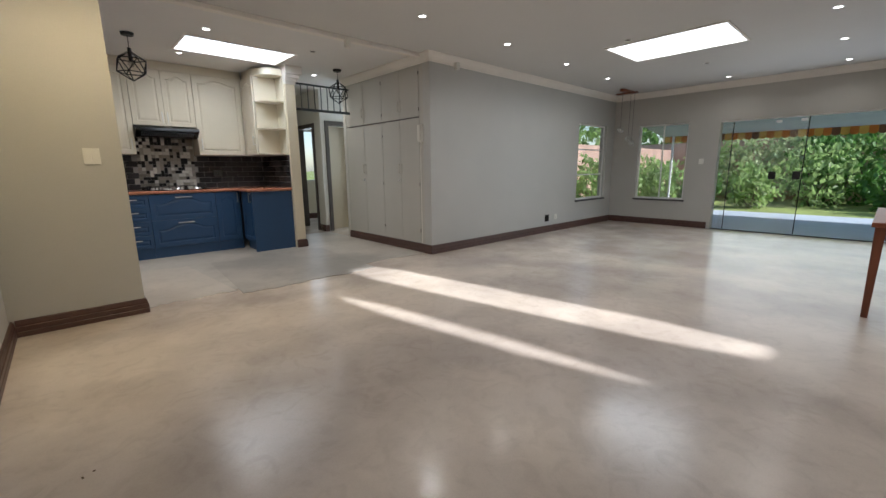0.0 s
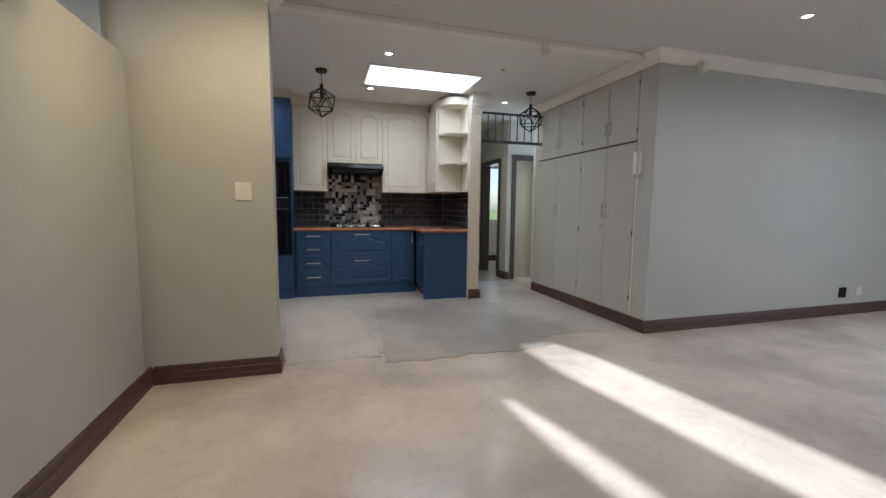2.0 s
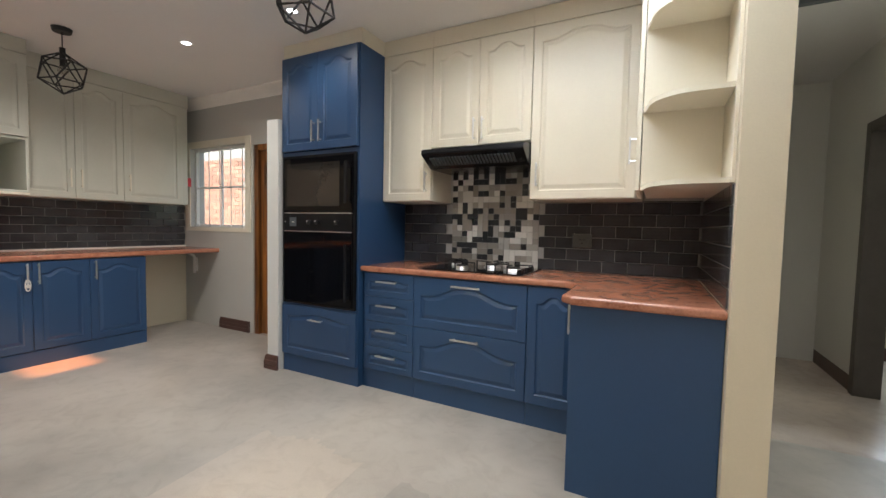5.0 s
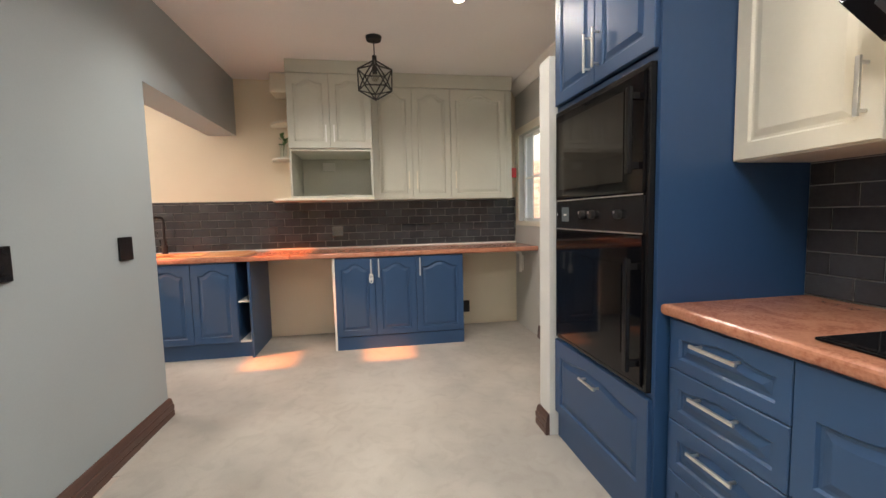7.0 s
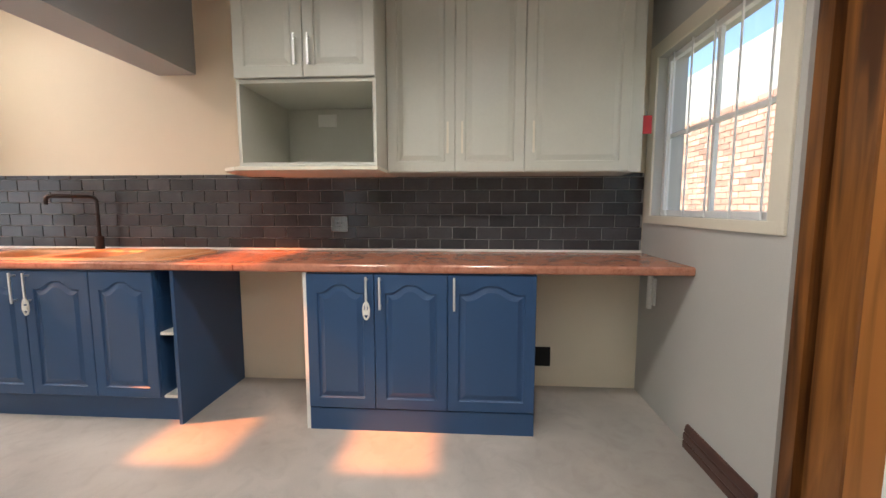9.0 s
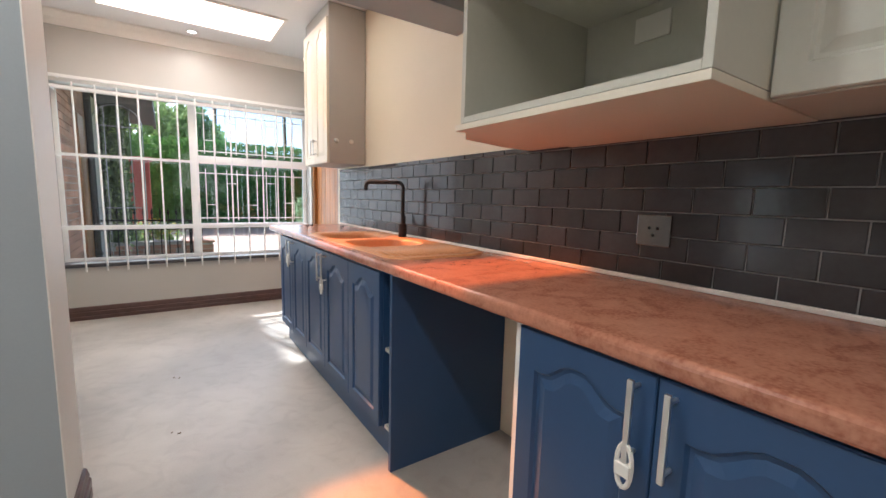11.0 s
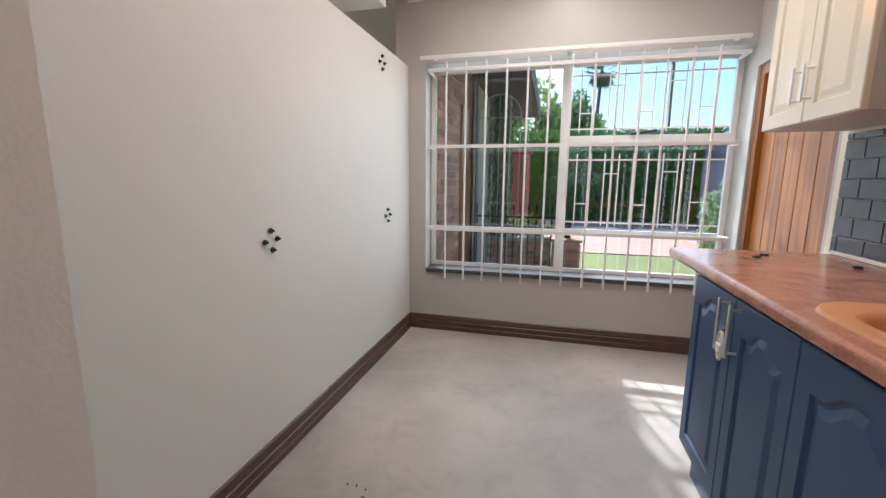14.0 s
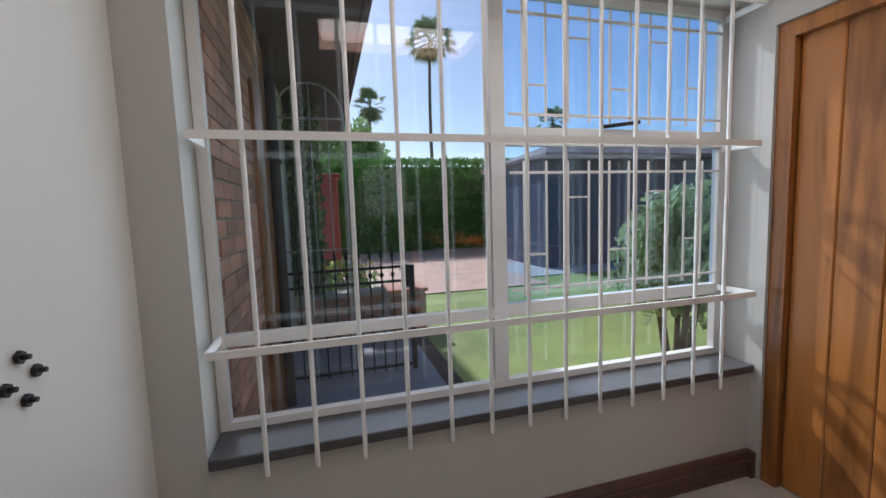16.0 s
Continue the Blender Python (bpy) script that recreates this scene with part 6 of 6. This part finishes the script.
def palm(x, y, h, seed, label, crown=2.2):
    t = thing("palm_tree", pose(x, y, -0.15), label, "palm tree", "palm trees")
    bm = bmesh.new()
    for i in range(10):
        rod(bm, (0.25 * math.sin(i * 0.3), 0, h * i / 10), (0.25 * math.sin((i + 1) * 0.3), 0, h * (i + 1) / 10), 0.22 - 0.008 * i, 10, 0.215 - 0.008 * i)
    part("trunk", bm, BARK, t)
    rnd = random.Random(seed)
    vs, fs = [], []
    top = Vector((0.25 * math.sin(3.0), 0, h))
    for i in range(64):          # stalks, each with a round fan of narrow blades; the low ones hang dry under the crown
        a, e = rnd.uniform(0, 6.28), rnd.uniform(-1.35, 1.35)
        d = Vector((math.cos(a) * math.cos(e), math.sin(a) * math.cos(e), math.sin(e)))
        L = crown * rnd.uniform(0.6, 0.95) * (1.0 if e > -0.4 else 0.8)
        side = d.cross(Vector((0, 0, 1))).normalized()
        hub = top + d * L * 0.55 - Vector((0, 0, 0.06 * L))
        j = len(vs)
        w = side * 0.012 * crown
        vs += [top - w, top + w, hub + w, hub - w]
        fs.append((j, j + 1, j + 2, j + 3))
        for k in range(11):
            u = (k - 5) / 5 * 1.25
            dd = (d * math.cos(u) + side * math.sin(u)).normalized()
            r = L * 0.5 * rnd.uniform(0.8, 1.1)
            tip = hub + dd * r - Vector((0, 0, 0.22 * r))
            mid = hub + dd * r * 0.5
            across = d.cross(side).cross(dd).normalized() * 0.028 * crown
            j = len(vs)
            vs += [hub, mid + across, tip, mid - across]
            fs.append((j, j + 1, j + 2, j + 3))
    me = bpy.data.meshes.new("crown"); me.from_pydata([tuple(v) for v in vs], [], fs); me.materials.append(FROND)
    c = new("crown", me); c.parent = t
    return t


palm(-11.4, -40, 19.0, 21, "tall thin fan palm against the sky", 3.3)
palm(-33, -52, 13.8, 22, "tall fan palm against the sky", 3.2)
palm(-4.9, -40, 12.2, 23, "fan palm beyond the hedge", 2.4)

# porch: facing brick wall, dark eave, creeper screen
bw = structure("wall_porch_brick", boxes((0.425, 0.449, -3.2, 1.60, -0.15, 2.45)), MORTAR, "facing brick outer wall of the porch", "brick wall")
bl, bh = 0.215, 0.072
bme = mesh_of("brick", boxes((-0.012, 0.0, 0.004, bl - 0.006, 0.004, bh - 0.006), bevel=0.002), BRICK)
for r in range(36):
    z = -0.14 + r * bh
    if z + bh > 2.45:
        break
    for k in range(9):
        y = 1.585 - bl * (k + 1) - (bl / 2 if r % 2 else 0)
        b = new("brick", bme); b.parent = bw; b.matrix_basis = pose(0.425, y, z)
od = thing("porch_door", pose(0.42, 0.62, -0.12, 0, 0, -90), "orange-brown wooden outer door on the porch", "door")
part("leaf", boxes((0, 0.75, -0.03, 0.0, 0, 2.1), bevel=0.004), DOORWOOD, od)
structure("eave_porch", boxes((-0.22, 0.449, -3.4, 1.30, 2.42, 2.52)), EAVE, "dark stained boarded eave over the porch", "eave")
structure("eave_fascia", boxes((-0.26, -0.22, -3.4, 1.30, 2.36, 2.62)), EAVE, "dark eave fascia board", "eave")
structure("eave_scullery", boxes((-2.2, -0.27, 1.36, 1.60, 2.42, 2.52)), EAVE, "dark stained eave over the scullery window", "eave")
pipe = thing("downpipe", pose(0.36, 0.10, -0.12), "dark downpipe beside the porch door", "downpipe")
part("pipe", rod(bmesh.new(), (0, 0, 0), (0, 0, 2.52), 0.035, 12), EAVE, pipe, smooth=False)
for z in (0.5, 1.7):
    part("bracket", boxes((-0.045, 0.065, -0.045, 0.045, z, z + 0.03), bevel=0.002), BLACKMETAL, pipe)

scr = thing("porch_screen", pose(0, -1.75, -0.12), "dark timber porch screen overgrown with creeper", "screen")
part("post", boxes((0.13, 0.21, -0.10, -0.04, 0, 2.52)), EAVE, scr)
for i in range(6):
    part("slat", boxes((0.12 + i * 0.05, 0.15 + i * 0.05, -0.03, 0.0, 0, 2.52)), EAVE, scr)
leaf_mass("creeper", lambda r: (r.uniform(0.14, 0.42) if r.random() < 0.93 else r.uniform(0.06, 0.16), r.gauss(0.1, 0.11), 0.2 + 2.35 * r.random() ** 0.8), 3600, 0.042, LEAFD, "", "", 12, scr)
leaf_mass("young_leaves", lambda r: (r.uniform(0.1, 0.4), r.gauss(0.18, 0.1), 0.2 + 2.2 * r.random()), 420, 0.036, LEAFY, "", "", 13, scr)
red = thing("red_pillar", pose(0.02, -2.95, -0.15), "dull red painted garden pillar", "pillar")
part("shaft", boxes((-0.15, 0.15, -0.15, 0.15, 0.0, 1.86), bevel=0.02), mat("dull red paint", (0.50, 0.10, 0.085), 0.6), red)
part("cap", boxes((-0.19, 0.19, -0.19, 0.19, 1.861, 1.93), bevel=0.015), mat("red cap paint", (0.42, 0.09, 0.08), 0.6), red)

fence = thing("iron_fence", pose(0, -0.28, -0.12), "black iron porch fence with spear tops", "fence")
for z in (0.03, 0.76, 0.88):
    part("rail", boxes((-0.60, 0.415, -0.01, 0.01, z, z + 0.022)), BLACKMETAL, fence)
part("end_post", boxes((-0.645, -0.605, -0.02, 0.02, 0.0, 0.90), bevel=0.003), BLACKMETAL, fence)
for i in range(11):
    x = -0.555 + i * 0.093
    bm = bmesh.new(); rod(bm, (x, 0, 0), (x, 0, 0.98), 0.007, 6); rod(bm, (x, 0, 0.98), (x, 0, 1.07), 0.019, 6, 0.001)
    part("bar", bm, BLACKMETAL, fence)
    part("collar", rod(bmesh.new(), (x, 0, 0.815), (x, 0, 0.845), 0.016, 8), BLACKMETAL, fence)
low = structure("garden_wall_low", boxes((-0.56, 0.42, -1.64, -1.44, -0.149, 0.36)), MORTAR, "low brick planter wall behind the iron fence", "garden wall")
structure("garden_bed", boxes((-0.56, 0.42, -2.75, -1.641, -0.149, 0.30)), mat("pale sunlit gravel", (0.62, 0.56, 0.46), 0.9, vary=0.2, scale=20, bump=0.4), "pale gravel bed behind the planter wall", "gravel")
flower = thing("flower_bed_plants", pose(-0.1, -2.0, 0.30), "low green plants with small yellow and white flowers", "flowers")
leaf_mass("leaves", ball(0, 0, 0.16, 0.42, 0.3, 0.2, 0.2), 500, 0.04, LEAFY, "", "", 61, flower)
leaf_mass("yellow_petals", ball(0, 0, 0.25, 0.42, 0.28, 0.18, 0.3), 130, 0.028, mat("yellow petal", (0.80, 0.62, 0.06), 0.6), "", "", 62, flower)
leaf_mass("white_petals", ball(-0.05, 0, 0.2, 0.44, 0.3, 0.18, 0.3), 110, 0.026, mat("white petal", (0.80, 0.78, 0.70), 0.6), "", "", 63, flower)
bp = thing("brick_pillar", pose(-0.78, -1.54, -0.15), "low brick pillar at the end of the planter", "pillar")
part("shaft", boxes((-0.20, 0.20, -0.20, 0.20, 0, 0.48), bevel=0.004), MORTAR, bp)
bf = mesh_of("brick", boxes((0.004, bl - 0.006, -0.012, 0.0, 0.004, bh - 0.006), bevel=0.002), BRICK)
bs = mesh_of("brick", boxes((0.004, 0.19, -0.012, 0.0, 0.004, bh - 0.006), bevel=0.002), BRICK)
for r in range(6):
    for k in range(2):
        b = new("brick", bs); b.parent = bp; b.matrix_basis = pose(0.195 - k * 0.197, 0.20, 0.02 + r * bh, 0, 0, 180)
        b = new("brick", bs); b.parent = bp; b.matrix_basis = pose(-0.20, 0.195 - k * 0.197, 0.02 + r * bh, 0, 0, -90)
    for k in range(4):
        b = new("brick", bf); b.parent = low; b.matrix_basis = pose(0.405 - k * bl - (0.08 if r % 2 else 0), -1.44, -0.14 + r * bh + 0.02, 0, 0, 180)
part("cap", boxes((-0.23, 0.23, -0.23, 0.23, 0.481, 0.52), bevel=0.01), BRICK, bp)
lan = thing("garden_lantern", pose(-0.80, -1.54, 0.371), "small black garden lantern on a brick pillar", "lantern")
part("base", rod(bmesh.new(), (0, 0, 0), (0, 0, 0.03), 0.06, 12, 0.045), BLACKMETAL, lan)
part("body", rod(bmesh.new(), (0, 0, 0.03), (0, 0, 0.19), 0.04, 6, 0.06), BLACKMETAL, lan)
part("cap", rod(bmesh.new(), (0, 0, 0.19), (0, 0, 0.26), 0.075, 6, 0.01), BLACKMETAL, lan)
arch = thing("garden_gate", pose(0.13, -0.36, -0.12), "thin arched grey iron porch gate", "gate")
IRON = mat("weathered grey iron", (0.34, 0.35, 0.34), 0.5, 0.4, vary=0.15)
bm = bmesh.new()
for k in range(12):
    a0, a1 = math.pi * k / 12, math.pi * (k + 1) / 12
    rod(bm, (0.26 * math.cos(a0), 0, 2.12 + 0.26 * math.sin(a0)), (0.26 * math.cos(a1), 0, 2.12 + 0.26 * math.sin(a1)), 0.009, 6)
for x in (-0.26, 0.26):
    rod(bm, (x, 0, 0), (x, 0, 2.12), 0.009, 6)
part("frame", bm, IRON, arch)
for i in range(3):
    x = -0.13 + i * 0.13
    part("bar", rod(bmesh.new(), (x, 0, 0.05), (x, 0, 2.12 + 0.26 * math.sqrt(1 - (x / 0.26) ** 2)), 0.006, 6), IRON, arch)
for z in (0.06, 1.05, 2.1):
    part("rail", boxes((-0.25, 0.25, -0.006, 0.006, z, z + 0.014)), IRON, arch)

# garden beyond the glass doors
wall("garden_wall_east", "x", 22.0, 22.2, -14, 16, -0.15, 2.2, FENCEW, label="red-brown garden boundary wall", category="garden wall")
wall("garden_wall_north", "y", 7.6, 7.75, 8.3, 22.0, -0.15, 1.9, FENCEW, label="red-brown garden boundary wall", category="garden wall")
aw = thing("awning", pose(10.1, -4, 0), "patio awning with an orange and yellow striped valance", "awning")
bm = bmesh.new()
a = [bm.verts.new(p) for p in ((0.02, 0, 2.44), (3.3, 0, 1.95), (3.3, 9.0, 1.95), (0.02, 9.0, 2.44))]
b = [bm.verts.new((v.co.x, v.co.y, v.co.z + 0.02)) for v in a]
bm.faces.new(a); bm.faces.new(b[::-1])
for i in range(4):
    bm.faces.new((a[i], a[(i + 1) % 4], b[(i + 1) % 4], b[i]))
bmesh.ops.recalc_face_normals(bm, faces=bm.faces)
part("canopy", bm, mat("grey-green awning cloth", (0.30, 0.34, 0.33), 0.8), aw, "grey-green awning cloth")
VAL = [mat("orange valance cloth", (0.62, 0.20, 0.03), 0.8), mat("yellow valance cloth", (0.72, 0.44, 0.09), 0.8), mat("brown valance cloth", (0.20, 0.09, 0.04), 0.8)]
for i in range(64):
    y = i * 0.14
    bm = bmesh.new()
    pts = [(0, 0.0), (0.139, 0.0), (0.139, -0.13)] + [(0.0695 + 0.0695 * math.cos(math.pi * k / 6), -0.13 - 0.04 * math.sin(math.pi * k / 6)) for k in range(1, 6)] + [(0, -0.13)]
    f0 = [bm.verts.new((3.3, y + p, 1.95 + q)) for p, q in pts]; f1 = [bm.verts.new((3.305, y + p, 1.95 + q)) for p, q in pts]
    bm.faces.new(f0); bm.faces.new(f1[::-1])
    for k in range(len(pts)):
        bm.faces.new((f0[k], f0[(k + 1) % len(pts)], f1[(k + 1) % len(pts)], f1[k]))
    bmesh.ops.recalc_face_normals(bm, faces=bm.faces)
    part("scallop", bm, VAL[(0, 1, 0, 1, 2)[i % 5]], aw)
for y in (0.3, 8.7):
    part("post", rod(bmesh.new(), (3.2, y, -0.02), (3.2, y, 1.955), 0.03, 10), BARWHITE, aw)
rnd = random.Random(31)
for i in range(14):
    x, y = rnd.uniform(19.8, 21.2), -10 + i * 1.2 + rnd.uniform(-0.3, 0.3)
    r = rnd.uniform(1.1, 1.6)
    shrub("tall_garden_bush", x, y, r * 0.95, r * 0.8, r * 0.8, r, 1000, 0.12, (LEAFP, LEAFY, HEDGE, LEAFP)[i % 4], ("tall pale green bush against the garden wall", "tall leafy green bush", "tall dark green bush", "tall pale green bush")[i % 4], 140 + i)
for i in range(12):
    x, y = rnd.uniform(16.5, 19), -9 + i * 1.4 + rnd.uniform(-0.3, 0.3)
    r = rnd.uniform(0.45, 1.0) * (0.75 if y > 3 else 1.0)
    shrub("garden_bush", x, y, r * 0.8, r, r, r, 700, 0.11, (LEAFY, HEDGE, LEAFY)[i % 3], ("pale green leafy garden bush", "dark green garden bush", "bright green leafy garden bush")[i % 3], 40 + i)
for i in range(7):
    shrub("garden_tree", 25 + rnd.uniform(-1, 1), -12 + i * 4.2, 3.2, 2.4, 2.4, 2.2, 1100, 0.22, (LEAFY, HEDGE)[i % 2], "leafy green tree beyond the garden wall", 70 + i)
for i in range(5):
    shrub("garden_bush", 9.0 + i * 2.2, 7.0, 0.7, 0.8, 0.5, 0.8, 600, 0.1, LEAFY, "leafy bush along the garden wall", 90 + i)
# sunlit brick wall of the yard behind the back window
bw2 = structure("wall_yard_brick", boxes((-10.0, 1.2, 9.7, 9.9, -0.15, 3.0)), MORTAR, "sunlit pinkish facing brick yard wall", "brick wall")
PINKBRICK = mat("pinkish facing brick", (0.52, 0.27, 0.185), 0.8, vary=0.2, scale=6, bump=0.15, per_object=0.3)
bme2 = mesh_of("brick", boxes((0.004, bl - 0.006, -0.012, 0.0, 0.004, bh - 0.006), bevel=0.002), PINKBRICK)
for r in range(15, 35):
    for k in range(15):
        b = new("brick", bme2); b.parent = bw2; b.matrix_basis = pose(-6.5 + k * bl + (bl / 2 if r % 2 else 0), 9.7, -0.14 + r * bh)
